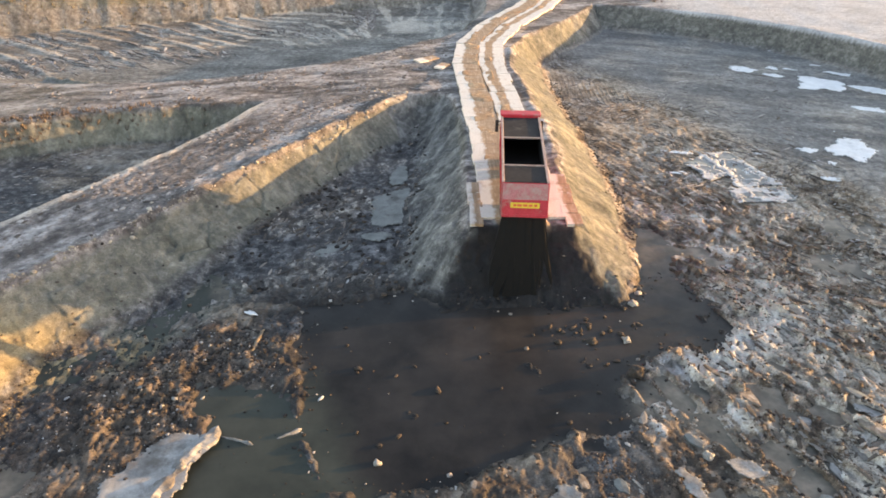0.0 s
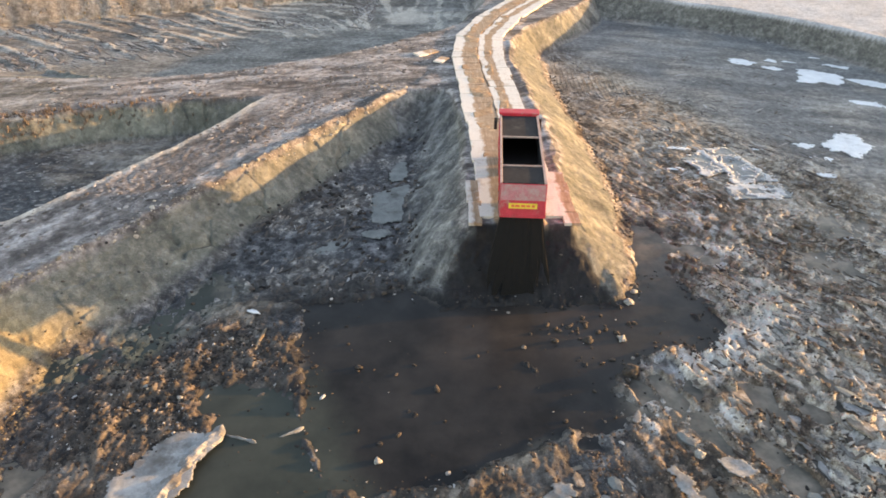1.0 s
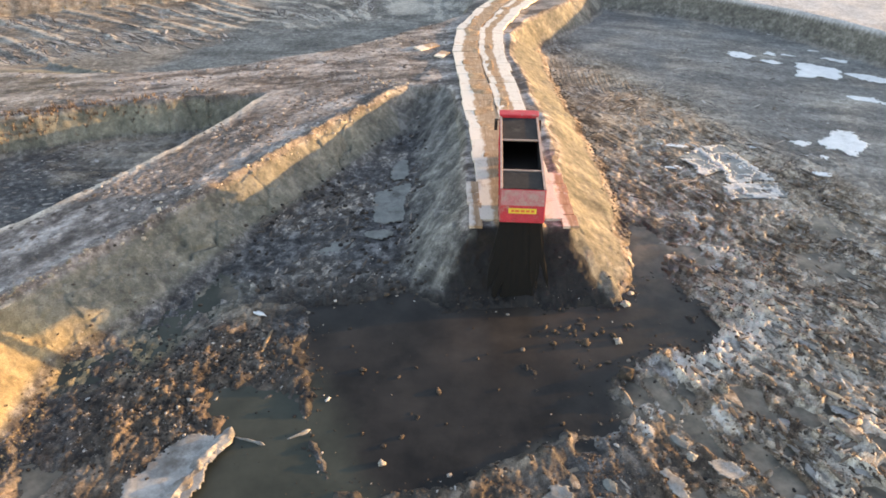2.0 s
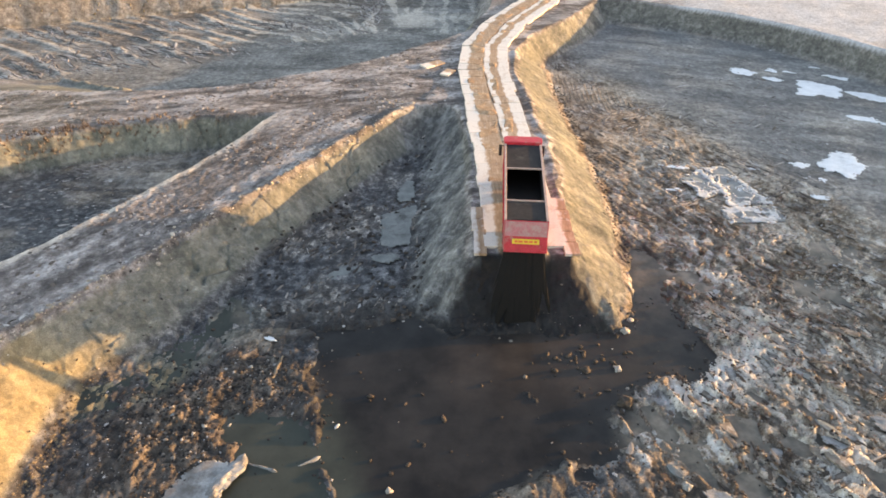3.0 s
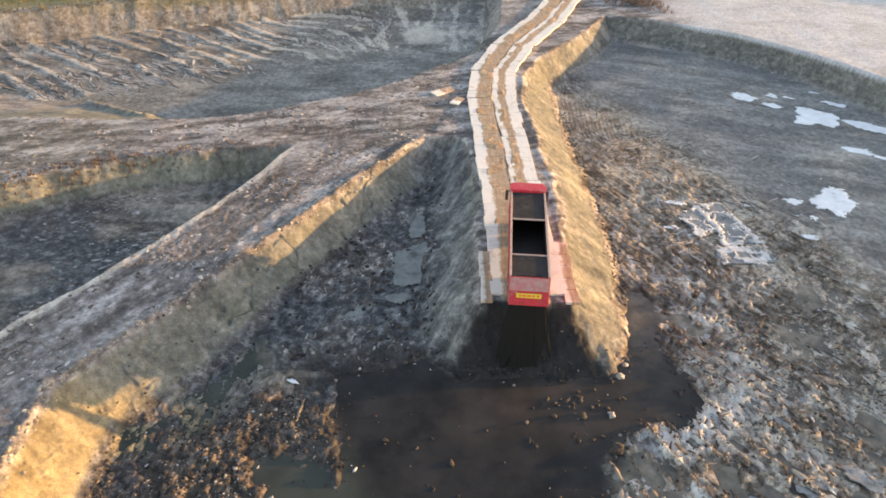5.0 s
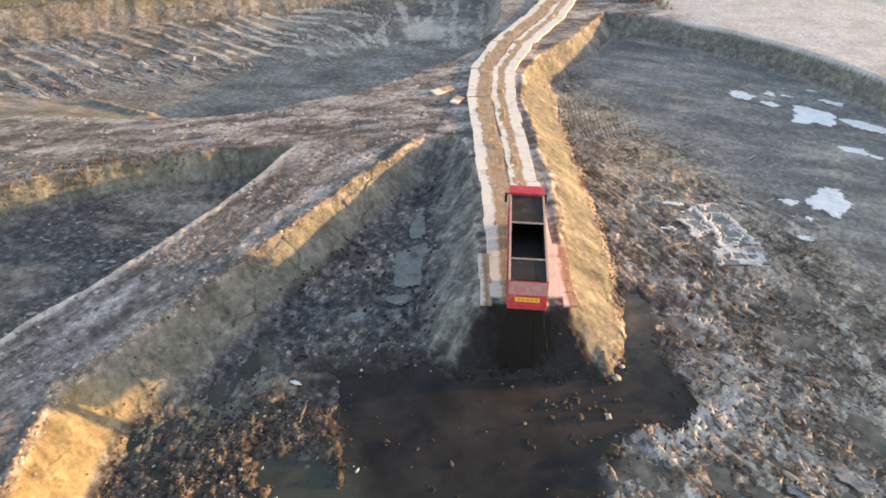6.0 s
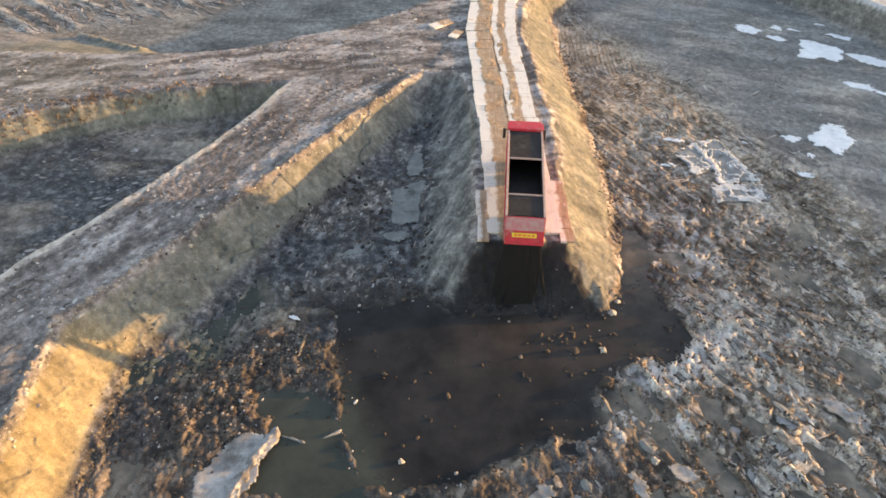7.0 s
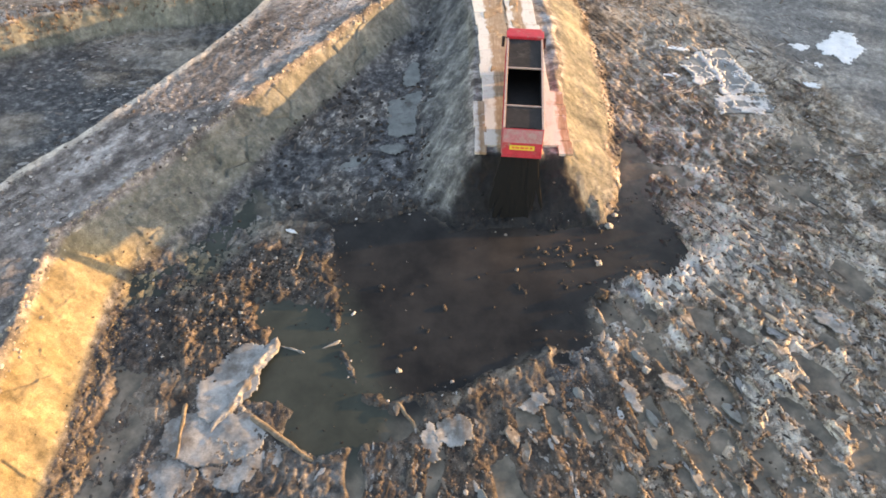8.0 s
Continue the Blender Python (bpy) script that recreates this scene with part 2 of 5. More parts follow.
YELLOW = worn("yellow plate", (0.75, 0.50, 0.03), (0.85, 0.60, 0.05), 5, 0.5, 0, 0.1, 0.003)
PLATE_RED = worn("red marker", (0.70, 0.10, 0.02), (0.80, 0.16, 0.04), 5, 0.5)
GLASS, _n, _l, _p = material("cab glass", 0.05)
_p.inputs["Base Color"].default_value = (0.02, 0.025, 0.03, 1)
LUMP = worn("earth lump", (0.028, 0.023, 0.019), (0.095, 0.073, 0.056), 7, 0.9, 0, 0.6, 0.03)
FROZEN_MUD = worn("frozen mud", (0.10, 0.078, 0.060), (0.27, 0.225, 0.18), 3, 0.85, 0, 0.6, 0.02, (0.44, 0.41, 0.37), 0.35, 0.5)
SLUDGE = worn("wet sludge", (0.006, 0.005, 0.005), (0.024, 0.018, 0.014), 3, 0.55, 0, 0.6, 0.04)
FALLING = worn("falling sludge", (0.0022, 0.0018, 0.0016), (0.006, 0.0043, 0.0034), 2.2, 0.95, 0, 0.3, 0.02)
CLOD = make_clod("mud clods", (0.0, (0.016, 0.014, 0.013)), (0.55, (0.040, 0.031, 0.025)), (0.86, (0.095, 0.071, 0.053)), (0.94, (0.24, 0.21, 0.18)), (1.0, (0.52, 0.49, 0.46)))
DARK_CLOD = make_clod("wet clods", (0.0, (0.018, 0.017, 0.016)), (0.7, (0.06, 0.05, 0.042)), (1.0, (0.16, 0.12, 0.09)))
CREST = make_clod("frozen crests", (0.0, (0.04, 0.034, 0.03)), (0.5, (0.12, 0.095, 0.076)), (0.85, (0.23, 0.19, 0.155)), (1.0, (0.42, 0.39, 0.36)))
CRUMB = make_clod("red-brown crumbs", (0.0, (0.025, 0.020, 0.018)), (0.55, (0.075, 0.050, 0.036)), (0.9, (0.17, 0.115, 0.08)), (1.0, (0.34, 0.29, 0.24)))
PLATES = make_clod("frozen plates", (0.0, (0.03, 0.024, 0.02)), (0.35, (0.09, 0.065, 0.048)), (0.6, (0.17, 0.145, 0.12)), (0.85, (0.24, 0.22, 0.20)), (0.95, (0.30, 0.285, 0.27)), (1.0, (0.42, 0.41, 0.40)))
TOP_CRUMB = make_clod("frosty crumbs", (0.0, (0.055, 0.046, 0.040)), (0.4, (0.14, 0.115, 0.100)), (0.75, (0.30, 0.262, 0.235)), (1.0, (0.52, 0.49, 0.46)))
TOE_CLOD = make_clod("toe clods", (0.0, (0.045, 0.034, 0.024)), (0.5, (0.12, 0.088, 0.055)), (1.0, (0.26, 0.20, 0.125)))
CLAY_CLOD = make_clod("clay clods", (0.0, (0.15, 0.125, 0.095)), (0.6, (0.37, 0.32, 0.25)), (1.0, (0.60, 0.54, 0.46)))
SHRUB = make_clod("dry shrubs", (0.0, (0.10, 0.07, 0.055)), (0.6, (0.22, 0.155, 0.12)), (1.0, (0.40, 0.32, 0.25)))
STRAW = make_clod("dry grass", (0.0, (0.07, 0.065, 0.03)), (0.5, (0.22, 0.18, 0.09)), (1.0, (0.42, 0.33, 0.18)))
WOOD = worn("wet timber", (0.10, 0.075, 0.05), (0.30, 0.24, 0.17), 5, 0.8, 0, 0.5, 0.02)


# ---- the lie of the land ----
_table = np.random.RandomState(7).rand(256, 256)


def lattice(x, y, seed):
    i, j = np.floor(x).astype(int), np.floor(y).astype(int)
    u, v = x - i, y - j
    u, v = u * u * (3 - 2 * u), v * v * (3 - 2 * v)
    i, j = i + seed * 37, j + seed * 91
    a, b = _table[i % 256, j % 256], _table[(i + 1) % 256, j % 256]
    c, d = _table[i % 256, (j + 1) % 256], _table[(i + 1) % 256, (j + 1) % 256]
    return (a + (b - a) * u) * (1 - v) + (c + (d - c) * u) * v


def fbm(x, y, size, octaves=4, seed=0, gain=0.5):
    """Noise about 0, in -1..1, with its largest lumps that many metres across."""
    total, amount, share = 0, 0, 1.0
    for k in range(octaves):
        f = 2.0 ** k / size
        total = total + share * (lattice(x * f + 13.7 * k, y * f + 5.1 * k, seed + k) * 2 - 1)
        amount, share = amount + share, share * gain
    return total / amount * 1.6


def ridged(x, y, size, octaves=4, seed=0, gain=0.55):
    """Noise in 0..1 with sharp crests."""
    total, amount, share = 0, 0, 1.0
    for k in range(octaves):
        f = 2.0 ** k / size
        n = 1 - np.abs(lattice(x * f + 3.3 * k, y * f + 8.9 * k, seed + k) * 2 - 1)
        total, amount, share = total + share * n * n, amount + share, share * gain
    return total / amount


def cells(x, y, wide, long, seed):
    """Broken pieces of about that size: for each place a random number of its piece, and how far it is from the piece's rim."""
    u, v = x / wide, y / long
    i, j = np.floor(u).astype(int), np.floor(v).astype(int)
    first, second, value = np.full(x.shape, 9.0), np.full(x.shape, 9.0), np.zeros(x.shape)
    for di in (-1, 0, 1):
        for dj in (-1, 0, 1):
            a, b = i + di, j + dj
            k, n = (a * 57 + b * 131 + seed * 17) % 256, (b * 83 + a * 29 + seed * 7) % 256
            d = np.hypot(a + 0.1 + 0.8 * _table[k, n] - u, b + 0.1 + 0.8 * _table[n, (k + 101) % 256] - v)
            closer = d < first
            second = np.where(closer, first, np.minimum(second, d))
            value = np.where(closer, _table[(k + 51) % 256, (n + 13) % 256], value)
            first = np.where(closer, d, first)
    return value, second - first


def outside(x, y, corners):
    """Distance to a polygon's edge, negative inside it."""
    best = np.full(x.shape, 1e9)
    inside = np.zeros(x.shape, bool)
    for (ax, ay), (bx, by) in zip(corners, corners[1:] + corners[:1]):
        dx, dy = bx - ax, by - ay
        k = np.clip(((x - ax) * dx + (y - ay) * dy) / (dx * dx + dy * dy), 0, 1)
        best = np.minimum(best, (x - ax - k * dx) ** 2 + (y - ay - k * dy) ** 2)
        if ay != by:
            inside ^= ((ay > y) != (by > y)) & (x < dx * (y - ay) / dy + ax)
    return np.where(inside, -np.sqrt(best), np.sqrt(best))


def soft(v, a, b):
    k = np.clip((v - a) / (b - a), 0, 1)
    return k * k * (3 - 2 * k)


LEFT_DYKE = [(-3, 57), (-7.8, 50), (-12.6, 41.7), (-14.5, 39.1), (-19.4, 30.9), (-22.4, 26.2), (-21.9, 20), (-21.4, 12), (-22, 0), (-24, -60),
             (-36, -60), (-32, 10), (-29, 27), (-27.2, 31.4), (-24.6, 35.2), (-19.2, 44.4), (-15.9, 52.2), (-14.6, 56), (-10, 60)]
HAUL_DYKE = [(-2.1, 58.2), (0.3, 58.0), (1.6, 52.2), (1.9, 46.6), (1.4, 39.6), (1.3, 34.1), (7.2, 34.0), (7.6, 39), (8.0, 44.2), (7.8, 51.4), (7.2, 57.9),
             (6.8, 65.8), (7, 72), (2, 74)]
CROSS_DYKE = [(-15.1, 54.9), (-20.2, 54.2), (-29, 51.8), (-36.5, 48.2), (-60, 38), (-140, 20), (-140, 50), (-60, 57), (-40, 60), (-28, 60.2), (-22, 61.0),
              (-17, 63.5), (-12, 66.1), (-6.6, 70.2), (-1.7, 75.4), (1.9, 79.3), (5.1, 90), (6, 100), (6, 114), (26, 114), (19.5, 93.7), (15.4, 85.8), (9.8, 78.4),
              (7, 72), (6.8, 66), (6, 58), (-3, 57)]
BOWL = [(-140, 66), (-80, 80), (-60, 88), (-47, 93.2), (-32, 98.8), (-17, 104), (-2, 108.6), (8, 111), (14, 104), (19.5, 94), (25.3, 92.6), (34.6, 87), (39.8, 82.2),
        (44, 76.6), (46.3, 72.5), (53, 58), (62, 35), (70, 0), (72, -70), (-140, -70)]
BLACK_POOL = [(-7.6, 30.0), (-6.5, 28.4), (-7.0, 26.6), (-5.9, 24.6), (-6.4, 22.4), (-5.7, 20.5), (-4.5, 17.9), (-2.5, 17.6), (-0.9, 18.2), (0.4, 18.5), (2.2, 19.3), (5.4, 20.9), (6.3, 20.3), (7.3, 21.0), (7.6, 22.3),
              (8.0, 24.0), (9.2, 25.5), (11.0, 26.6), (13.4, 26.9), (14.5, 28.3), (14.0, 30.8), (13.1, 33.6), (13.2, 38.4), (12.3, 38.4), (11.9, 34), (11.2, 31.6), (9.4, 29.9), (1, 29.9), (-2.2, 31.0)]
GREEN_POND = [(-11.2, 22.3), (-9.5, 21.1), (-10.6, 17.4), (-9.1, 17.7), (-7.3, 17.0), (-8.1, 15.5), (-6.3, 14.7), (-3.2, 15.6), (-2.5, 16.3), (-4.4, 17.8), (-5.9, 20.5), (-6.6, 23.4), (-10.4, 23.3)]
ROAD_LINE = [(4.6, 33.6), (4.4, 42), (4.3, 47.5), (3.9, 55.4), (3.3, 65.6), (3.9, 73.6), (6.6, 81.8), (11.4, 91.6), (14.8, 101), (17, 112)]


def along(line, x, y):
    """For points near a line of corners: metres along it, and metres to its right."""
    near, run, side, done = np.full(x.shape, 1e9), np.zeros(x.shape), np.zeros(x.shape), 0.0
    for (ax, ay), (bx, by) in zip(line, line[1:]):
        dx, dy = bx - ax, by - ay
        size = math.hypot(dx, dy)
        k = ((x - ax) * dx + (y - ay) * dy) / size ** 2
        kc = np.clip(k, 0, 1)
        d = np.hypot(x - ax - kc * dx, y - ay - kc * dy)
        hit = d < near
        near = np.where(hit, d, near)
        run = np.where(hit, done + kc * size, run)
        side = np.where(hit, d * np.sign((x - ax) * dy - (y - ay) * dx), side)
        done += size
    return run, side


DYKE = 2.75
ICE_ZONES = [(21.2, 46, 3.6, 5.2), (36.5, 70, 6.5, 5.5), (32, 51, 4.5, 3.6), (-11.5, 15.2, 4.5, 3.2), (44, 68, 5, 4), (-3.4, 42.4, 1.8, 4.6)]


PUDDLES = [(14.2, 23.2, 1.0, 0.75, -55), (24.0, 26.2, 1.3, 0.7, -55), (19.9, 19.6, 1.9, 0.8, -58), (20.6, 14.6, 1.1, 0.8, -50), (-4.3, 13.2, 0.5, 2.0, 10), (-0.5, 13.6, 0.45, 1.9, -8), (-2.0, 16.6, 0.7, 1.1, -30),
           (10.2, 15.3, 0.5, 0.9, 15), (8.5, 13.6, 0.5, 1.0, 15), (13.6, 35.8, 0.8, 0.5, 10), (12.6, 37.0, 0.6, 1.6, -10), (15.2, 35.6, 0.7, 0.6, 0), (23.5, 33.5, 1.5, 0.5, -50)]


def bank(d, wide, top, worn_edge=0.35):
    """A bank that falls from its crest over that width, with a rounded lip and a flat toe."""
    k = np.clip(1 - (d + worn_edge * 0.5) / wide, -0.2, 1.2)
    k = np.where(k > 1, 1, k)
    k = np.where(k < 0.12, np.maximum(0, (k + 0.12) ** 2 / 0.48 * 1.0), k)
    return top * np.clip(k, 0, 1)


def land(x, y):
    """Heights of the ground at these places, and the masks of what it is made of."""
    x, y = np.asarray(x, float), np.asarray(y, float)
    rough = fbm(x, y, 1.1, 4, 3)
    lumps = fbm(x, y, 3.5, 4, 11)
    waves = fbm(x, y, 14, 3, 23)
    edge = fbm(x, y, 2.2, 4, 31) * 0.30
    gully = fbm(x, y, 0.7, 3, 41)
    left = outside(x, y, LEFT_DYKE) + edge * 0.45
    haul = outside(x, y, HAUL_DYKE) + edge
    cross = outside(x, y, CROSS_DYKE) + edge
    bowl = -outside(x, y, BOWL) + edge * np.where(x > 20, 0.12, 0.5)
    left_wide = 3.4 + 1.2 * np.exp(-((y - 30) / 4.5) ** 2) - 0.5 * soft(y, 40, 50)
    across = (x + 26) * 0.85 - (y - 40) * 0.53
    left_wide = np.where((across < 6.5) & (y > 24), 1.8, left_wide)
    cross_wide = np.where(y > 58, 2.2 + np.clip(-x - 20, 0, 30) * 0.35, 1.5)
    # last two terms raise the unseen right-hand rim to shade the mud floor
    far_top = DYKE + 1.0 * soft(-x, -2, 12) * soft(y, 80, 90) + 0.5 * soft(-y, -62, -50) * soft(x, 45, 52) + 0.5 * soft(-y, -52, -40) * soft(x, 48, 54)
    banks = [bank(left, left_wide, DYKE), bank(haul, 4.2, DYKE + 0.05), bank(cross, cross_wide, DYKE), bank(bowl, np.where(x > 20, 2.3, 1.4), far_top)]
    # the spit of clay beside the tipping place
    k = np.clip(((x - 7.4) * 2.3 + (y - 35.4) * -5.3) / (2.3 ** 2 + 5.3 ** 2), 0, 1)
    spit_d = np.hypot(x - 7.4 - k * 2.3, y - 35.4 + k * 5.3)
    spit = (2.75 - 2.6 * k + 0.15 * rough) - 0.72 * np.maximum(spit_d - 0.25 + edge * 0.6, 0)
    h = np.maximum.reduce(banks + [np.where(spit > 0, spit, 0)])
    slope = soft(h, 0.25, 0.7) * (1 - soft(h, 2.35, 2.72))
    top = soft(h, 2.3, 2.7)
    floor = 1 - soft(h, 0.05, 0.5)
    # wheel and track marks on the wet floor
    # furrows fan out over the floor, cut across into pits
    fan = (x + 3.3) * np.exp(0.03 * (np.clip(y, -5, 62) - 20)) + 0.40 * fbm(x, y, 5, 3, 51) + 0.14 * rough
    step = y - 0.1 * x - 0.015 * np.clip(x, -5, 34) ** 2 + 0.6 * fbm(x, y, 4, 3, 57) + 0.12 * rough
    col = np.floor(fan / 1.45)
    cell_v = (step + lattice(col * 1.0, col * 0, 61) * 9) / (2.0 + 1.3 * lattice(col, col * 0 + 3, 63))
    cell_x, cell_y = np.abs(fan / 1.45 - col - 0.5) * 2, np.abs(np.mod(cell_v, 1) - 0.5) * 2
    cell_id = _table[(col.astype(int) * 37) % 256, (np.floor(cell_v).astype(int) * 53) % 256]
    broken = soft(fbm(x, y, 1.8, 4, 65), -0.6, 0.1)
    ridge = np.maximum(soft(cell_x, 0.55, 0.95), 0.85 * soft(cell_y, 0.74, 0.97)) * broken
    silt_zone = soft(y + 2.2 * x + 4 * lumps + 3 * waves, 101, 113) * soft(y, 26, 40) * (x > 6)
    right_mud = soft(x + (y - 20) * 0.2, 6, 11) * (1 - 0.55 * soft(y, 34, 52)) * (1 - 0.85 * silt_zone)
    front_mud = soft(-y, -21, -15) * soft(x, -9, 0)
    ruts = np.clip(right_mud + front_mud, 0, 1) * floor
    pits = soft(x - 0.55 * (y - 12), -2.5, 2) * (1 - soft(y, 23, 30)) + 0.45 * soft(x, 12, 16) * soft(y, 23, 28) * (1 - soft(y, 31, 36))
    pits = np.clip(pits, 0, 1) * soft(cell_id + 0.4 * pits, 0.86, 0.92) * (1 - soft(np.maximum(cell_x, cell_y * 0.95) + 0.35 * rough, 0.55, 0.85)) * floor
    bend = fbm(x, y, 2.5, 4, 83)
    plate, plate_rim = cells(x + 0.45 * bend + 0.12 * y, y + 0.5 * bend, 0.75, 1.55, 3)
    chunk, chunk_rim = cells(x + 0.2 * bend + 0.1 * gully, y + 0.2 * gully - 0.2 * bend, 0.30, 0.42, 5)
    blocks = (plate - 0.5) * 0.15 - 0.09 * (1 - soft(plate_rim, 0.0, 0.22)) + (chunk - 0.5) * 0.11 - 0.04 * (1 - soft(chunk_rim, 0.0, 0.3))
    ragged = fbm(x, y, 0.9, 4, 171, 0.7)
    patchy, _ = cells(x + 0.30 * ragged + 0.4 * bend + 0.15 * y, y + 0.45 * ragged - 0.5 * bend, 0.42, 0.95, 9)
    slab_bits, _ = cells(x + 0.15 * ragged + 0.15 * y, y + 0.2 * ragged, 0.16, 0.30, 11)
    blocks = blocks + (slab_bits - 0.5) * 0.05
    chop = ridged(x + 0.25 * y, y * 0.55, 1.5, 5, 81) - 0.42
    clump = ridged(x, y, 0.9, 4, 87) - 0.42
    fine = 1 - soft(np.maximum((y - 40) / 24, (np.abs(x) - 24) / 14), 0, 1)
    hatch = np.maximum(ridged(0.83 * x + 0.55 * y + 0.5 * bend + 0.2 * ragged, 0.16 * x - 0.25 * y, 1.7, 4, 155), ridged(0.25 * x + 0.16 * y, 0.55 * x - 0.83 * y + 0.6 * bend + 0.2 * ragged, 1.9, 4, 156))
    ice_zone = np.zeros(x.shape)
    for cx, cy, rx, ry in ICE_ZONES:
        ice_zone = np.maximum(ice_zone, 1 - soft(np.hypot((x - cx) / rx, (y - cy) / ry), 0.8, 1.25))
    shore = soft(-y, -23, -19) * soft(x, -7, -4) * (1 - soft(x - 0.8 * (y - 12), 5, 9))
    calm = (1 - 0.5 * shore) * (1 - 0.6 * soft(x, 9, 11) * soft(y, 33, 36) * (1 - soft(x, 14, 18))) * (1 - 0.45 * ice_zone) * (1 - 0.55 * soft(y, 46, 60)) * (1 - 0.35 * soft(-x, -2, 2) * soft(y, 30, 34))
    h = h + floor * calm * (0.12 + 0.10 * lumps + 0.06 * waves + 0.06 * chop * (0.3 + 0.7 * fine) + fine * (0.05 * rough + 0.10 * clump + 0.03 * gully + 0.7 * blocks)) + ruts * calm * ((ridge * (0.5 + chunk) - 0.35) * 0.19 - 0.02) + floor * calm * soft(x, 9, 12) * (1 - silt_zone) * 0.24 * (hatch - 0.6) * (0.5 + 0.5 * fine)
    h = h + slope * np.where((bowl < 2.8) & (x > 12), 0.08, np.where(y - 0.5 * x > 84, 0.35, np.where(x > 6, 0.55, 1.0))) * (0.08 * lumps + (0.2 + 0.8 * fine) * (0.045 * rough + 0.04 * gully + 0.06 * clump + 0.05 * (chunk - 0.5))) + top * (0.04 * lumps + 0.05 * waves + fine * (0.12 * blocks + 0.04 * clump))
    run_l, run_c = 0.53 * x + 0.85 * y, 0.97 * x + 0.24 * y
    streak_l = fbm(across * 1.0 + 0.35 * bend, run_l * 0.22, 1.7, 5, 151, 0.7)
    streak_c = fbm(y * 1.0 - 0.24 * x + 0.3 * bend, run_c * 0.30, 1.0, 5, 153, 0.7)
    streak_r = 2.0 * (hatch - 0.60) + 0.35 * fbm(fan, step * 0.5, 0.9, 4, 155, 0.65)
    streak_r = streak_r * (1 - silt_zone) + silt_zone * 0.7 * fbm(x * 0.30 + 0.3 * bend, y + 0.35 * x, 1.7, 5, 158, 0.6)
    on_left = soft(-left, -1.5, 1.0) * (1 - soft(-cross, -1, 1.5))
    streak_r = np.where((y > 60) & (x < 8), 0.45 * fbm(x * 0.4 + 0.3 * bend, y, 2.0, 5, 160, 0.6), streak_r)
    streak_r = np.where((x < -11) & (y > 30) & (y < 60), 0.8 * fbm(x * 0.40 + 0.4 * bend, y + 0.15 * x, 1.5, 5, 161, 0.6), streak_r)
    streaks = np.where(h > 1.8, streak_l * on_left + streak_c * (1 - on_left), streak_r)
    fall_l, fall_h = fbm(run_l, across * 0.3 + 0.3 * bend, 0.8, 5, 157, 0.65), fbm(y, x * 0.3 + 0.3 * bend, 0.8, 5, 159, 0.65)
    streaks = np.where((h > 0.35) & (h < 2.55), np.where(x < -2.2, fall_l, fall_h), streaks)
    streaks = np.where((bowl < 2.2) & (x > 12) & (h < 2.6), 0.15 * streaks - 0.12, streaks)
    streaks = np.where((y - 0.5 * x > 84) & (x < 10) & (h > 0.35) & (h < 3.7), 0.3 * streaks + 0.12, streaks)
    flute = ridged((x + 2 * y) * 0.13, (y - 2 * x) * 0.45 + 0.1 * bend, 0.9, 4, 141) - 0.45
    h = h + slope * soft(-x, -2.6, -1.4) * (y > 32) * (haul < 4.5) * 0.22 * flute
    h = h + top * 0.03 * streaks
    rim = np.exp(-((left + 0.25) / 0.35) ** 2) * soft(y, -10, 4) * np.maximum(soft(across, 6, 7), 1 - soft(y, 22, 26)) * soft(cross, -0.5, 1.5)
    h = h + rim * top * (0.10 + 0.16 * rough)
    k = np.clip(((x + 39.3) * 7.9 + (y - 68.4) * -4.5) / (7.9 ** 2 + 4.5 ** 2), 0, 1)
    spoil = np.exp(-(np.hypot(x + 39.3 - k * 7.9, y - 68.4 + k * 4.5) / 0.7) ** 2)
    h = h + spoil * (0.55 + 0.3 * rough)
    berm = np.exp(-((haul + 0.45) / 0.35) ** 2) * soft(x, 5, 6.5) * soft(y, 35.2, 36.5)
    h = h + berm * (0.06 + 0.10 * rough)
    slump, crack = cells(run_l + 0.5 * bend, across + 0.4 * bend, 2.3, 1.5, 15)
    on_clay = slope * (x < -7) * (left < 6) * (y > 8) * (y < 56)
    h = h + on_clay * ((slump - 0.5) * 0.16 - 0.32 * (1 - soft(crack + 0.1 * rough, 0.02, 0.16)) * soft(lumps, -0.25, 0.2) * soft(y, 26.5, 29))
    k = np.clip(((x - 0.2) * 6.0 + (y - 17.6) * 3.0) / 45.0, 0, 1)
    low_ridge = np.exp(-(np.hypot(x - 0.2 - k * 6.0, y - 17.6 - k * 3.0) / (0.5 + 0.15 * rough)) ** 2)
    h = h + low_ridge * floor * (0.16 + 0.10 * rough)
    # water basins
    pool = outside(x, y, BLACK_POOL) + edge * 1.6
    pond = outside(x, y, GREEN_POND) + edge * 1.4
    sink = np.maximum(1 - soft(pool, -0.6, 0.7), 1 - soft(pond, -0.5, 0.6)) * (1 - 0.8 * low_ridge)
    h = h - floor * sink * (0.42 - 0.16 * np.maximum(rough, 0) * soft(lumps, 0.0, 0.5))
    h = h + floor * 0.05 * np.exp(-((pond - 0.5) / 0.8) ** 2) * np.clip(rough + 0.3, 0, 1) * (pool > 0)
    side_pond = outside(x, y, [(-19.2, 26.5), (-15.5, 28.6), (-12.6, 32.2), (-11.2, 31.2), (-13.2, 27.6), (-15, 25.2), (-18.4, 23.2)]) + edge
    strip_pond = outside(x, y, [(-17.5, 19), (-15.8, 19), (-15.2, 15), (-15.6, 8), (-17.5, 8)]) + edge * 1.3
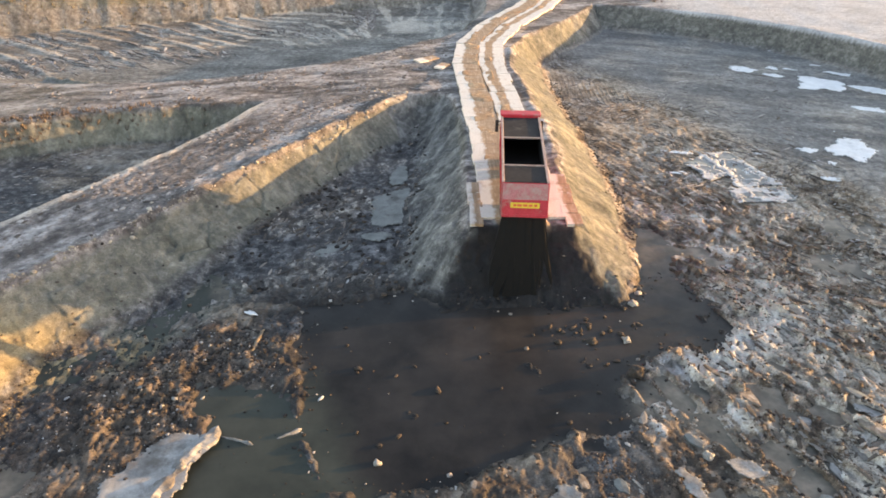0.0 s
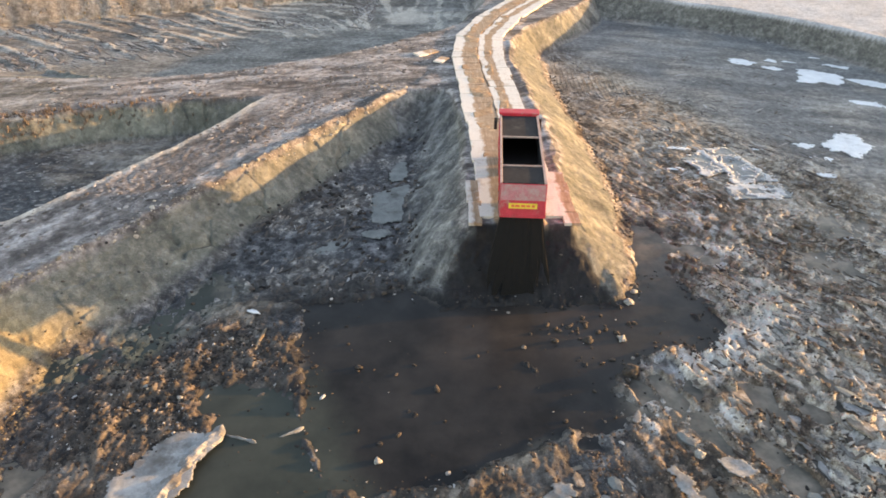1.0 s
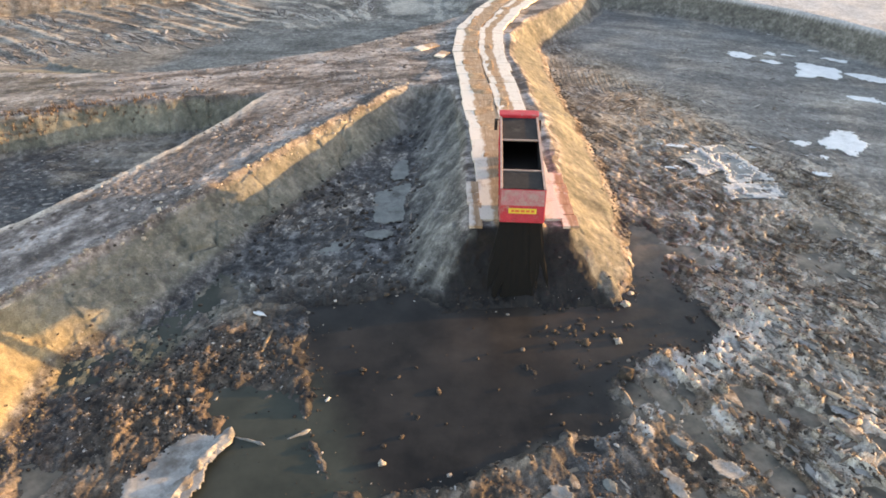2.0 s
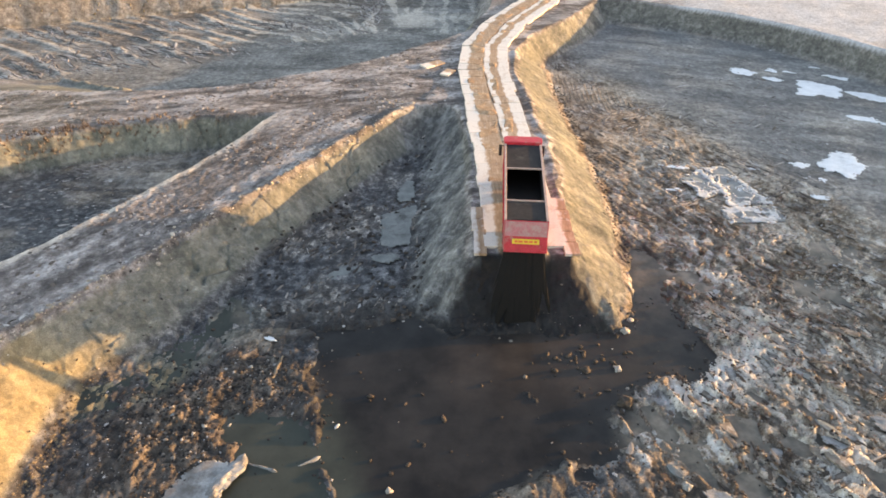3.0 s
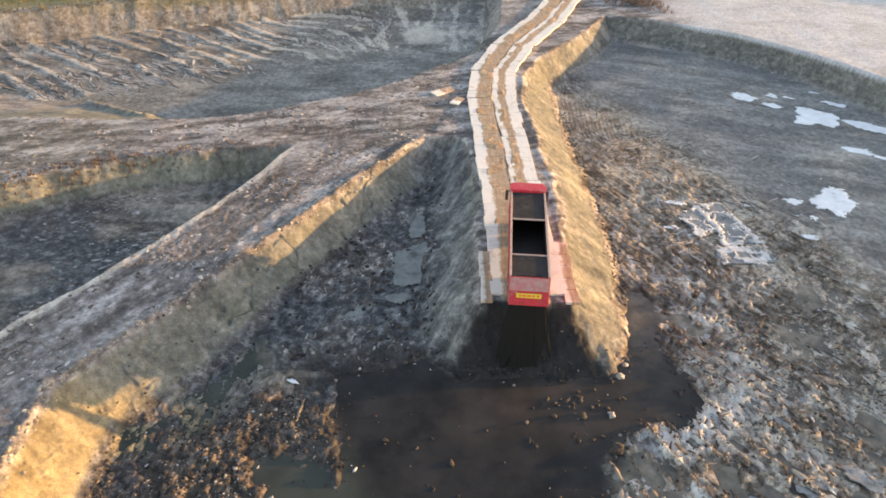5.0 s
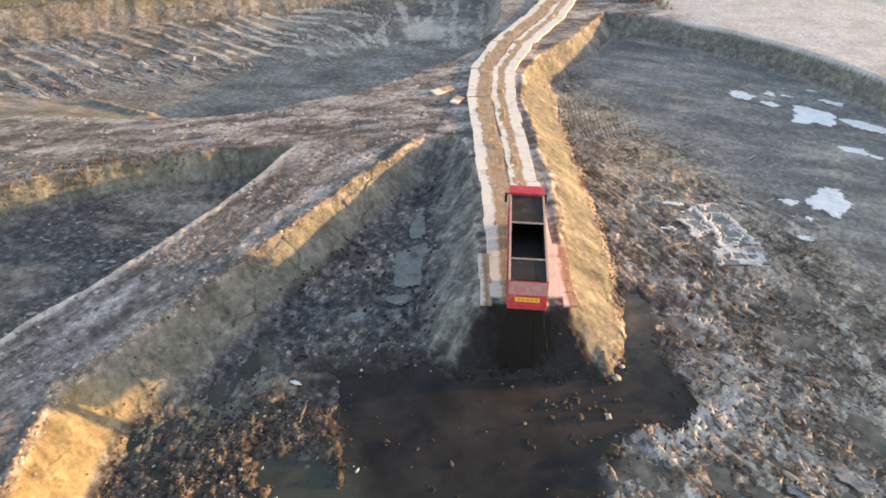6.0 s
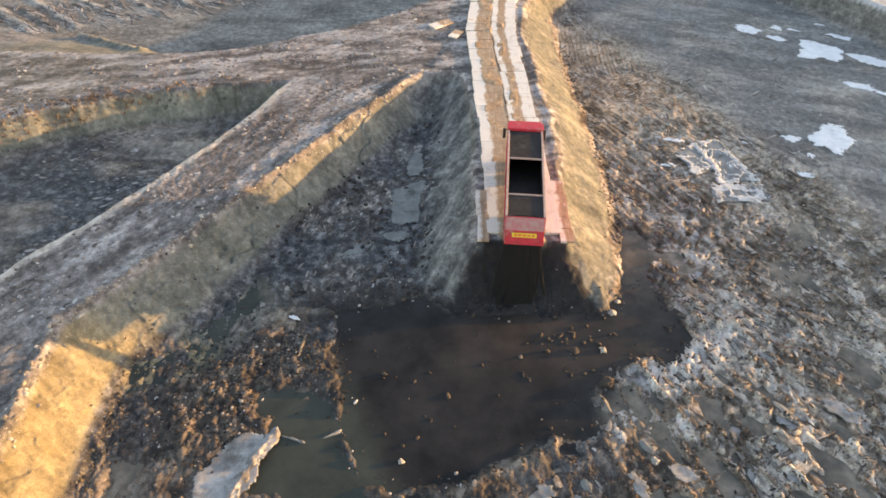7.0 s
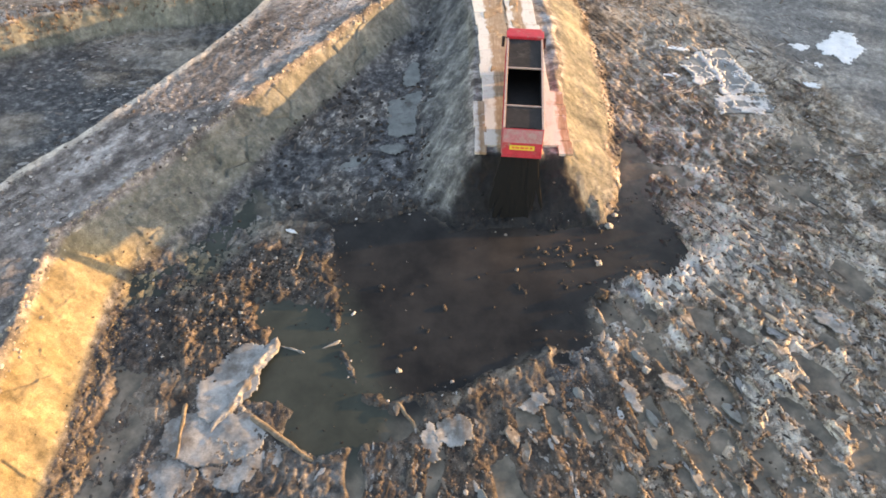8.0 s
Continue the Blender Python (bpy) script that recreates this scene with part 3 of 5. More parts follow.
    h = h - floor * np.maximum((0.17 + 0.10 * lumps) * (1 - soft(side_pond, -0.5, 0.9)), 0.30 * (1 - soft(strip_pond, -0.5, 0.6)))
    h = h * (1 - pits * (1 - sink)) - pits * (1 - sink) * (0.075 + 0.03 * rough)
    for cx, cy, rx, ry, turn in PUDDLES:
        c, s = math.cos(radians(turn)), math.sin(radians(turn))
        d = 0.35 * rough + np.hypot(((x - cx) * c + (y - cy) * s) / rx, (-(x - cx) * s + (y - cy) * c) / ry) + 0.9 * edge
        dip = (1 - soft(d, 0.75, 1.15)) * floor
        h = h * (1 - dip) - 0.11 * dip
    heap = np.exp(-(((x + 13) / 3.6) ** 2 + ((y - 22.5) / 3.2) ** 2) * 1.2) + 0.45 * np.exp(-(((x + 10.5) / 2.2) ** 2 + ((y - 26) / 1.6) ** 2))
    h = h + floor * heap * (0.06 + 0.09 * rough + 0.07 * gully + 0.12 * (chunk - 0.5)) * (1 - sink) * soft(pool, 0.0, 2.0)
    # the road's mud over its slabs
    run, aside = along(ROAD_LINE, x, y)
    wobble = fbm(run, aside * 0.5, 4, 3, 71) * 0.28
    a = aside + wobble
    on_road = (1 - soft(np.abs(aside), 2.6, 3.2)) * soft(y, 33, 34)
    packed = soft(a, -1.95, -1.55) * (1 - soft(a, -0.25, 0.05)) + 0.95 * soft(a, 0.25, 0.5) * (1 - soft(a, 1.05, 1.4))
    patch = fbm(x, y, 1.6, 4, 77)
    h = np.where(on_road > 0, h * (1 - on_road) + on_road * (DYKE + 0.03 + 0.02 * lumps + 0.150 * packed + 0.07 * patch + 0.03 * rough), h)
    # masks
    firm = soft(x - 0.6 * (y - 24), 6.5, 8.5)
    sludge = (1 - soft(pool, -0.3, 0.9 - 0.75 * firm + (0.5 - 0.4 * firm) * lumps)) * floor
    fall = 34.2 - y
    face = soft(x - (1.7 - 0.62 * fall), -0.5 + 0.5 * rough, 0.5 + 0.5 * rough) * (1 - soft(x - (7.2 + 0.5 * fall), -0.35 + 0.4 * rough, 0.1 + 0.4 * rough))
    face = face * (1 - soft(y, 33.5 + 0.5 * rough, 34.3 + 0.5 * rough)) * soft(y, 26, 28)
    seep = 0.75 * (1 - 0.8 * low_ridge) * (1 - soft(pool, 0.2, 2.4 + 1.2 * soft(y, 28, 30) + 1.6 * lumps)) * floor * soft(lumps + 0.7 * rough, -0.5, 0.2)
    sludge = np.clip(np.maximum.reduce([sludge, face, seep * (1 - soft(x - 0.6 * (y - 24), 7.5, 10))]), 0, 1)
    # haul dyke's slope away from the sun: shade painted in, greyer and darker
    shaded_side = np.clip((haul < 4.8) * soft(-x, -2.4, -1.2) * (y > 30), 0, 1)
    ash_and_shade = shaded_side * soft(h, 0.1, 0.5) * (0.26 + 0.75 * flute) + slope * 0.45 * soft(x, 10, 22) * soft(y, 60, 75)
    slate = floor * soft(x + 0.3 * (y - 66) + 3 * lumps, -37, -31) * (1 - soft(y - np.minimum(x + 12, 0) * 0.45 + 2.5 * lumps, 84, 90)) * soft(y, 60, 66) * (x < 8)
    silt = floor * (0.76 * silt_zone + 0.8 * soft(y, 62, 70) * soft(-x, -8, 2) + 0.14 * (x < -12) * (y > 32) * (y < 58))
    ash_and_shade = (ash_and_shade + silt * (0.75 + 0.5 * waves)) * (1 - 0.75 * slate) + 0.5 * slate
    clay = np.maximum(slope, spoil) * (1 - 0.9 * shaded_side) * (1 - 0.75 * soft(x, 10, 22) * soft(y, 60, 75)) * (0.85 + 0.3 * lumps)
    clay = np.maximum(clay, 0.7 * floor * (1 - soft(side_pond, -0.4, 1.1)) * soft(slump + 0.5 * lumps, 0.2, 0.5))
    brown = np.clip(0.15 + 0.35 * soft(y - 0.25 * x, 76, 92) * soft(-x, -2, 10) + 0.95 * soft(x - 0.15 * (y - 30), 8, 13) * (1 - silt_zone) + 0.5 * lumps + 0.25 * heap + 0.15 * front_mud + 0.3 * soft(x, 8, 12) * (1 - silt_zone) + 0.8 * low_ridge, 0, 1) * (1 - slate)
    brown = np.maximum(brown * floor, 0.0)
    brown = np.clip(brown + (1 - soft(haul, 3.9, 5.6)) * floor * soft(x, 9, 10.5) * 0.8, 0, 1)
    crust = top * (1 - 0.3 * soft(lumps, -0.2, 0.5))
    grass = top * (soft(y - 0.3 * x, 105, 111) * soft(-x, -4, 8) + 0.12 * soft(-x, 26, 34) * soft(y, 44, 50) * (1 - soft(y, 58, 62)))
    pale = np.maximum(soft(x + 2 * lumps, 27, 32) * top * soft(bowl, -1.2, 0) * (bowl < 0.4) * soft(x, 22, 30), 0) + top * soft(x, 24, 34) * soft(y, 70, 78) + 0.12 * floor * silt_zone
    track = np.clip(on_road * soft(packed + 0.3 * patch, 0.3, 0.8), 0, 1)
    pit = soft(-x, 12, 18) * soft(y, 30, 38) * floor * (left > 0) * (cross > 0) * (y < 56)
    basin = floor * soft(y, 60, 66) * soft(-x, -8, 0)
    cove = floor * soft(left, 0, 0.6) * (haul > 0) * (x < 0) * (x > -14) * (y > 30) * (y < 58)
    lean = np.clip((-x - 6) / 14, 0, 1.3)
    drag = (x + lean * (y - 96) + 0.5 * lumps + 1.5 * waves) / np.sqrt(1 + lean * lean)
    marks = soft(np.sin(drag * 3.4) + 0.6 * np.sin(drag * 1.7 + 1) + 1.3 * lumps + 0.6 * rough, 0.0, 1.3)
    above = soft(y - (87 + np.minimum(x + 10, 0) * 0.5) + 1.5 * lumps, -1, 1.5)
    stripes = marks * above * (1 - 0.55 * soft(-x, 24, 36) * soft(lumps, -0.4, 0.4))
    h = h + basin * 0.10 * (marks - 0.4) * above * soft(-x, 6, 12)
    stripes = np.maximum(stripes, np.exp(-(((x + 4.5) / 2.6) ** 2 + ((y - 93) / 3.6) ** 2)))
    frost = np.clip(0.05 + 0.06 * pit + basin * (0.10 * waves + 1.3 * stripes) + cove * (0.09 + 0.32 * lumps) + floor * soft(x, 10, 16) * (0.13 + 0.42 * lumps) * (1 - 0.4 * soft(y, 36, 50)) * (1 - 0.5 * silt_zone) + front_mud * floor * (0.08 + 0.4 * lumps) + 0.30 * ruts * soft(x - 0.4 * (y - 14), 6, 10), 0, 1)
    near_pool = soft(-y, -22, -18) * soft(x, -3, 0) * (1 - soft(x - 0.8 * (y - 12), 5, 9))
    churn = np.clip(ruts * (1 - 0.35 * soft(x - 0.4 * (y - 14), 7, 11)) + 0.8 * heap * floor + 0.6 * floor * soft(-y, -30, -24) * soft(-x, 6, 9), 0, 1) * (1 - 0.7 * sludge)
    bright = np.exp(-(((x - 12.8) / 4.2) ** 2 + ((y - 25.4 - (x - 12.8) * 0.62) / 1.25) ** 2)) + 0.75 * np.exp(-(((x - 18.3) / 3.0) ** 2 + ((y - 30.5) / 2.0) ** 2)) + 0.7 * np.exp(-(((x - 18.3) / 1.8) ** 2 + ((y - 35.2) / 1.1) ** 2)) + 0.5 * np.exp(-(((x - 17) / 4) ** 2 + ((y - 18) / 3.0) ** 2))
    ice_bank = np.exp(-(((x + 11.2) / 3.4) ** 2 + ((y - 15.2) / 2.4) ** 2))
    frost = frost + floor * 0.55 * np.exp(-(((x - 23) / 8) ** 2 + ((y - 32) / 6) ** 2)) * (0.8 + 1.2 * lumps)
    frost = frost + floor * (0.5 * ice_bank + bright * (0.85 + 0.5 * lumps))
    frost = np.clip(frost + floor * (0.5 * (plate - 0.55) + 0.3 * (chunk - 0.5) + 0.35 * streak_r) * soft(frost, 0.02, 0.3) * (1 - 0.75 * soft(y, 48, 64)), 0, 1)
    frost = frost * (1 - 0.55 * churn * (1 - np.clip(bright, 0, 1))) + basin * 1.3 * np.exp(-(((x + 4.5) / 2.2) ** 2 + ((y - 92.5) / 3.4) ** 2))
    lip = np.exp(-((left + 0.3) / 0.5) ** 2) * top * soft(-x - 0.6 * (57 - y), -4, 0) * soft(cross, -0.5, 1.5)
    frost = np.clip(frost + 1.2 * lip * soft(6.5 - across, -1, 1) + 0.22 * top * (0.3 + waves), 0, 1) * (1 - sludge) * (1 - on_road)
    frost = frost * (1 - 0.9 * soft(clay, 0.2, 0.6))
    frost = frost * (1 - 0.85 * near_pool) * (1 - 0.9 * slate)
    far_wall = slope * soft(y - 0.5 * x, 84, 90) * (x < 10)
    crust = np.clip(crust + 0.9 * far_wall, 0, 1)
    pale = np.clip(pale + 0.7 * floor * (1 - sludge) * np.exp(-(((x - 12.8) / 4.6) ** 2 + ((y - 25.6 - (x - 12.8) * 0.62) / 1.2) ** 2)) * soft(0.6 * lumps + 0.5 * rough, -0.4, 0.1), 0, 1)
    # the painted sunlit tone covers the left bank's clay only at its near end
    masks = dict(churn=churn, patch=np.clip((0.72 * patchy + 0.28 * slab_bits) * (1 - 0.42 * near_pool) * (1 - 0.58 * soft(-x, -1, 5)) * (1 - 0.34 * front_mud * (1 - soft(x, 8, 15))), 0, 1), sunlit_clay=np.clip(clay, 0, 1) * (1 - soft(y + 0.5 * lumps, 25.5, 28)) * (x < -10), streak=0.5 + 0.5 * np.where(shaded_side * (h < 2.5) > 0.5, 1.3 * flute, streaks), tone=0.5 + (0.35 * plate + 0.65 * chunk - 0.5) * (1 - 0.6 * slope) * fine, rut=ridge * ruts, ash_and_shade=np.clip(ash_and_shade, 0, 1), clay=np.clip(clay, 0, 1), brown=brown * (1 - 0.45 * near_pool) * (1 - 0.7 * cove), crust=crust, grass=grass, pale=pale, track=track, frost=frost, sludge=sludge)
    return h, masks


def graded(near0, near1, step, far0, far1, growth, most):
    """Lines close together between near0 and near1, and wider and wider out to far0 and far1."""
    mid = list(np.arange(near0, near1, step))
    up, down, s = [], [], step
    v = mid[-1]
    while v < far1:
        s = min(s * growth, most) if v < 118 else s * 1.3
        v += s
        up.append(v)
    s, v = step, near0
    while v > far0:
        s = min(s * growth, most) if v > -62 else s * 1.3
        v -= s
        down.append(v)
    return np.array(down[::-1] + mid + up)


def sheet(name, xs, ys, hs, mat, masks=None):
    """A mesh over lines of x and y."""
    gx, gy = np.meshgrid(xs, ys)
    co = np.stack([gx.ravel(), gy.ravel(), hs.ravel()], 1).astype(np.float32)
    nx, ny = len(xs), len(ys)
    q = (np.arange(ny - 1)[:, None] * nx + np.arange(nx - 1)[None, :]).ravel()
    quads = np.stack([q, q + 1, q + nx + 1, q + nx], 1).astype(np.int32)
    me = bpy.data.meshes.new(name)
    me.vertices.add(len(co))
    me.vertices.foreach_set("co", co.ravel())
    me.loops.add(quads.size)
    me.loops.foreach_set("vertex_index", quads.ravel())
    me.polygons.add(len(quads))
    me.polygons.foreach_set("loop_start", np.arange(0, quads.size, 4, dtype=np.int32))
    me.update(calc_edges=True)
    me.polygons.foreach_set("use_smooth", np.ones(len(quads), bool))
    for key, value in (masks or {}).items():
        me.attributes.new(key, "FLOAT", "POINT").data.foreach_set("value", np.ascontiguousarray(value.ravel(), dtype=np.float32))
    me.materials.append(mat)
    return me


GX = graded(-23, 25, 0.07, -900, 900, 1.012, 0.5)
GY = graded(9.5, 42, 0.065, -900, 1200, 1.006, 0.24)
_mx, _my = np.meshgrid(GX, GY)
_h, _masks = land(_mx, _my)
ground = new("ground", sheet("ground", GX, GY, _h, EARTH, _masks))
tagged(ground, "churned dark frosty mud floor with clay banks and dykes", "ground", kind="structure")


def height(x, y):
    return float(land(np.array([x]), np.array([y]))[0][0])


_wx, _wy = np.arange(-20, 48, 0.3), np.arange(4, 62, 0.3)
_px, _py = np.meshgrid(_wx, _wy)
_bend = fbm(_px, _py, 2.5, 4, 91)
_black = (1 - soft(outside(_px, _py, BLACK_POOL) + 0.9 * _bend, 0.2, 1.8)) * (1 - 0.45 * soft(_px, 10, 12.5) * soft(_py, 30, 35) - 0.10 * soft(_px, 6, 11) * soft(_py, 23, 27))
_green = (1 - soft(outside(_px, _py, GREEN_POND) + 0.8 * _bend, 0.4, 2.2)) * soft(-_px + 0.6 * _bend, 1.6, 3.4) + soft(-_px + 0.8 * _bend, 11.5, 13) * soft(_py, 19, 21)
water = new("water", sheet("water", _wx, _wy, -0.035 - 0.02 * soft(-_px, 12, 14) + 0 * _px, WATER, {"green": np.clip(_green, 0, 1), "black": _black, "plume": np.exp(-(((_px - 4.6) / 4.2) ** 2 + ((_py - 27.6) / 2.6) ** 2)) * np.clip(0.75 + 0.5 * _bend, 0, 1) * _black}))
tagged(water, "still black sludge pool, dull green pond and tan meltwater puddles", "water", kind="structure")


# ---- shaping helpers ----
def box(bm, x0, x1, y0, y1, z0, z1, bevel=0.0, turn=None):
    m = Matrix.Translation(((x0 + x1) / 2, (y0 + y1) / 2, (z0 + z1) / 2)) @ Matrix.Diagonal((x1 - x0, y1 - y0, z1 - z0, 1))
    made = bmesh.ops.create_cube(bm, size=1.0, matrix=turn @ m if turn else m)["verts"]
    if bevel:
        edges = list({e for v in made for e in v.link_edges})
        bmesh.ops.bevel(bm, geom=edges, offset=bevel, segments=2, affect="EDGES", profile=0.6)
    return made


def tube(bm, r, depth, m, sides=24):
    return bmesh.ops.create_cone(bm, cap_ends=True, segments=sides, radius1=r, radius2=r, depth=depth, matrix=m)["verts"]


def part(name, bm, mat, parent, label="", smooth=False):
    me = bpy.data.meshes.new(name)
    bm.normal_update()
    bm.to_mesh(me)
    bm.free()
    me.materials.append(mat)
    if smooth:
        me.polygons.foreach_set("use_smooth", np.ones(len(me.polygons), bool))
    ob = new(name, me)
    ob.parent = parent
    return tagged(ob, label)


def boxes(name, mat, parent, label, *rows, bevel=0.015):
    bm = bmesh.new()
    for r in rows:
        box(bm, *r, bevel=bevel)
    return part(name, bm, mat, parent, label)


# ---- the tipper truck ----
def build_truck(m):
    truck = new("tipper_truck")
    truck.empty_display_size = 0.5
    W, TOP, BED, LONG = 1.17, 3.27, 1.45, 9.72
    # chassis
    boxes("chassis", BLACK, truck, "black steel chassis rails", (-0.48, -0.36, 0.9, 11.0, 0.82, 1.12), (0.36, 0.48, 0.9, 11.0, 0.82, 1.12),
          *[(-0.48, 0.48, y, y + 0.12, 0.86, 1.06) for y in (1.0, 3.2, 5.0, 6.8, 9.4)])
    boxes("subframe", BLACK, truck, "black tipping subframe", (-0.46, -0.34, 0.5, 9.5, 1.12, BED), (0.34, 0.46, 0.5, 9.5, 1.12, BED), (-0.46, 0.46, 0.6, 0.8, 1.15, BED - 0.02))
    # load body: floor, sides with ribs and rims, headboard
    boxes("body_floor", INSIDE, truck, "sludge-stained steel floor", (-W + 0.05, W - 0.05, 0.02, LONG - 0.1, BED, BED + 0.08))
    for s in (-1, 1):
        x0, x1 = sorted((s * W, s * (W - 0.05)))
        side = boxes("side_wall", RED, truck, "dusty red steel side wall", (x0, x1, 0.0, LONG, BED - 0.05, TOP - 0.06))
        boxes("lining", INSIDE, side, "black sludge-stained inner lining", (*sorted((s * (W - 0.056), s * (W - 0.075))), 0.05, LONG - 0.12, BED + 0.05, TOP - 0.08))
        for k in range(9):
            y = 0.35 + k * 1.13
            r0, r1 = sorted((s * W, s * (W + 0.07)))
            boxes("rib", RED, side, "", (r0, r1, y, y + 0.11, BED - 0.02, TOP - 0.1))
        r0, r1 = sorted((s * (W - 0.09), s * (W + 0.05)))
        boxes("top_rail", RUST, truck, "worn pinkish top rail", (r0, r1, -0.02, LONG, TOP - 0.06, TOP + 0.03), bevel=0.02)
        boxes("corner_post", DUSTY_RED, truck, "dusty red rear corner post", (*sorted((s * W, s * (W + 0.06))), -0.06, 0.12, BED - 0.1, TOP + 0.02))
        boxes("mudguard", BLACK, truck, "black mudguard", (*sorted((s * 0.62, s * 1.2)), 1.9, 4.7, 1.16, 1.2), (*sorted((s * 0.62, s * 1.2)), 1.86, 1.9, 0.75, 1.2))
        boxes("side_skirt", BLACK, truck, "black rear side skirt", (*sorted((s * 0.95, s * 1.0)), 0.2, 1.84, 0.55, BED - 0.06))
        boxes("side_tank", STEEL, truck, "dark side tank", (*sorted((s * 0.55, s * 1.1)), 4.75, 8.05, 0.30, 1.25), bevel=0.06)
    boxes("headboard", RED, truck, "bright red headboard over the cab", (-W - 0.06, W + 0.06, LONG - 0.08, LONG + 0.02, BED - 0.05, TOP + 0.14), (-W - 0.1, W + 0.1, LONG - 0.02, LONG + 0.75, TOP + 0.07, TOP + 0.15), bevel=0.03)
    boxes("front_lining", INSIDE, truck, "black sludge-stained inner lining", (-W + 0.08, W - 0.08, LONG - 0.12, LONG - 0.09, BED + 0.05, TOP - 0.08))
    # covers at both ends and the cross bars
    boxes("front_cover", STEEL, truck, "dark steel cover plate", (-W + 0.09, W - 0.09, 6.28, LONG - 0.08, TOP - 0.10, TOP - 0.04))
    boxes("rear_cover", STEEL, truck, "dark steel cover plate", (-W + 0.09, W - 0.09, 0.10, 2.10, TOP - 0.10, TOP - 0.04))
    for y in (2.12, 6.14):
        boxes("cross_bar", RUST, truck, "worn pinkish cross bar", (-W + 0.05, W - 0.05, y, y + 0.10, TOP - 0.08, TOP + 0.02), bevel=0.02)
    boxes("load", SLUDGE, truck, "black wet sludge load", (-W + 0.06, W - 0.06, 0.3, 9.2, BED + 0.08, BED + 0.45), bevel=0.1)
    # tailgate, hung from the top and swung out at the foot
    hang = Matrix.Translation((0, -0.03, TOP - 0.02)) @ Matrix.Rotation(radians(-20), 4, "X")
    bm = bmesh.new()
    box(bm, -W - 0.02, W + 0.02, -0.06, 0.0, -1.76, 0.0, 0.015, hang)
    gate = part("tailgate", bm, RED, truck, "red steel tailgate, faded and dusty at the top")
    bm = bmesh.new()
    box(bm, -W + 0.02, W - 0.02, -0.075, -0.062, -0.86, -0.04, 0.006, hang)
    part("faded_panel", bm, DUSTY_RED, gate, "faded dusty pink upper panel")
    bm = bmesh.new()
    box(bm, -W - 0.02, W + 0.02, -0.11, -0.06, -1.76, -1.62, 0.015, hang)
    part("gate_rail", bm, RED, gate)
    for x in (-W, -0.02, W - 0.1):
        bm = bmesh.new()
        box(bm, x, x + 0.1, -0.10, -0.06, -1.62, -0.9, 0.01, hang)
        part("stiffener", bm, RED, gate)
    bm = bmesh.new()
    box(bm, -0.74, 0.74, -0.125, -0.10, -1.28, -1.00, 0.01, hang)
    plate = part("number_plate", bm, YELLOW, gate, "long yellow rear plate")
    for k, (a, b) in enumerate(((-0.60, -0.44), (-0.40, -0.16), (-0.10, 0.12), (0.18, 0.38), (0.46, 0.62))):
        bm = bmesh.new()
        box(bm, a, b, -0.131, -0.126, -1.20, -1.08, 0.0, hang)
        part("plate_bar", bm, PLATE_RED, plate, "faint orange-red bar")
    for x in (-0.9, 0.9):
        bm = bmesh.new()
        tube(bm, 0.045, 0.22, Matrix.Translation((x, -0.03, TOP + 0.01)) @ Matrix.Rotation(radians(90), 4, "Y"), 12)
        part("hinge", bm, BLACK, gate, "black hinge")
    # cab
    bm = bmesh.new()
    vs = box(bm, -1.22, 1.22, LONG + 0.12, LONG + 1.62, 0.75, TOP - 0.08, 0.0)
    for v in vs:
        if v.co.z > 2 and v.co.y > LONG + 1:
            v.co.y -= 0.22
        if v.co.z > 2:
            v.co.x *= 0.95
    bmesh.ops.bevel(bm, geom=bm.edges[:], offset=0.09, segments=3, affect="EDGES", profile=0.6)
    cab = part("cab", bm, RED, truck, "red cab with rounded corners")
    boxes("windscreen", GLASS, cab, "dark windscreen", (-1.02, 1.02, LONG + 1.50, LONG + 1.53, 1.95, 2.85))
    boxes("bumper", BLACK, cab, "black bumper", (-1.22, 1.22, LONG + 1.56, LONG + 1.74, 0.5, 0.95), bevel=0.04)
    for s in (-1, 1):
        boxes("side_window", GLASS, cab, "dark side window", (*sorted((s * 1.195, s * 1.21)), LONG + 0.45, LONG + 1.15, 1.95, 2.75))
        arm = boxes("mirror", BLACK, cab, "black door mirror", (*sorted((s * 1.34, s * 1.55)), LONG + 1.25, LONG + 1.36, 1.75, 2.55), bevel=0.03)
        boxes("mirror_arm", BLACK, arm, "", (*sorted((s * 1.12, s * 1.38)), LONG + 1.28, LONG + 1.33, 2.44, 2.5))
        boxes("tail_lamp", PLATE_RED, truck, "red tail lamp", (*sorted((s * 0.7, s * 1.05)), 0.86, 0.92, 0.92, 1.06))
        boxes("mud_flap", RUBBER, truck, "black rubber mud flap", (*sorted((s * 0.64, s * 1.18)), 1.78, 1.81, 0.35, 1.0))
    # wheels
    for y, dual in ((2.6, True), (3.95, True), (8.75, False), (10.45, False)):
        bm = bmesh.new()
        tube(bm, 0.07, 1.9, Matrix.Translation((0, y, 0.52)) @ Matrix.Rotation(radians(90), 4, "Y"), 12)
        part("axle", bm, BLACK, truck)
        for s in (-1, 1):
            wide = 0.56 if dual else 0.32
            at = Matrix.Translation((s * (1.2 - wide / 2), y, 0.52)) @ Matrix.Rotation(radians(90), 4, "Y")
            bm = bmesh.new()
            tube(bm, 0.30, wide - 0.08, at)
            tube(bm, 0.12, wide + 0.04, at, 12)
            wheel = part("wheel", bm, RUST, truck, "dusty steel wheel")
            bm = bmesh.new()
            for off in ((-0.15, 0.15) if dual else (0,)):
                w = 0.25 if dual else 0.30
                ring = []
                for k in range(36):
                    a = k / 36 * math.tau
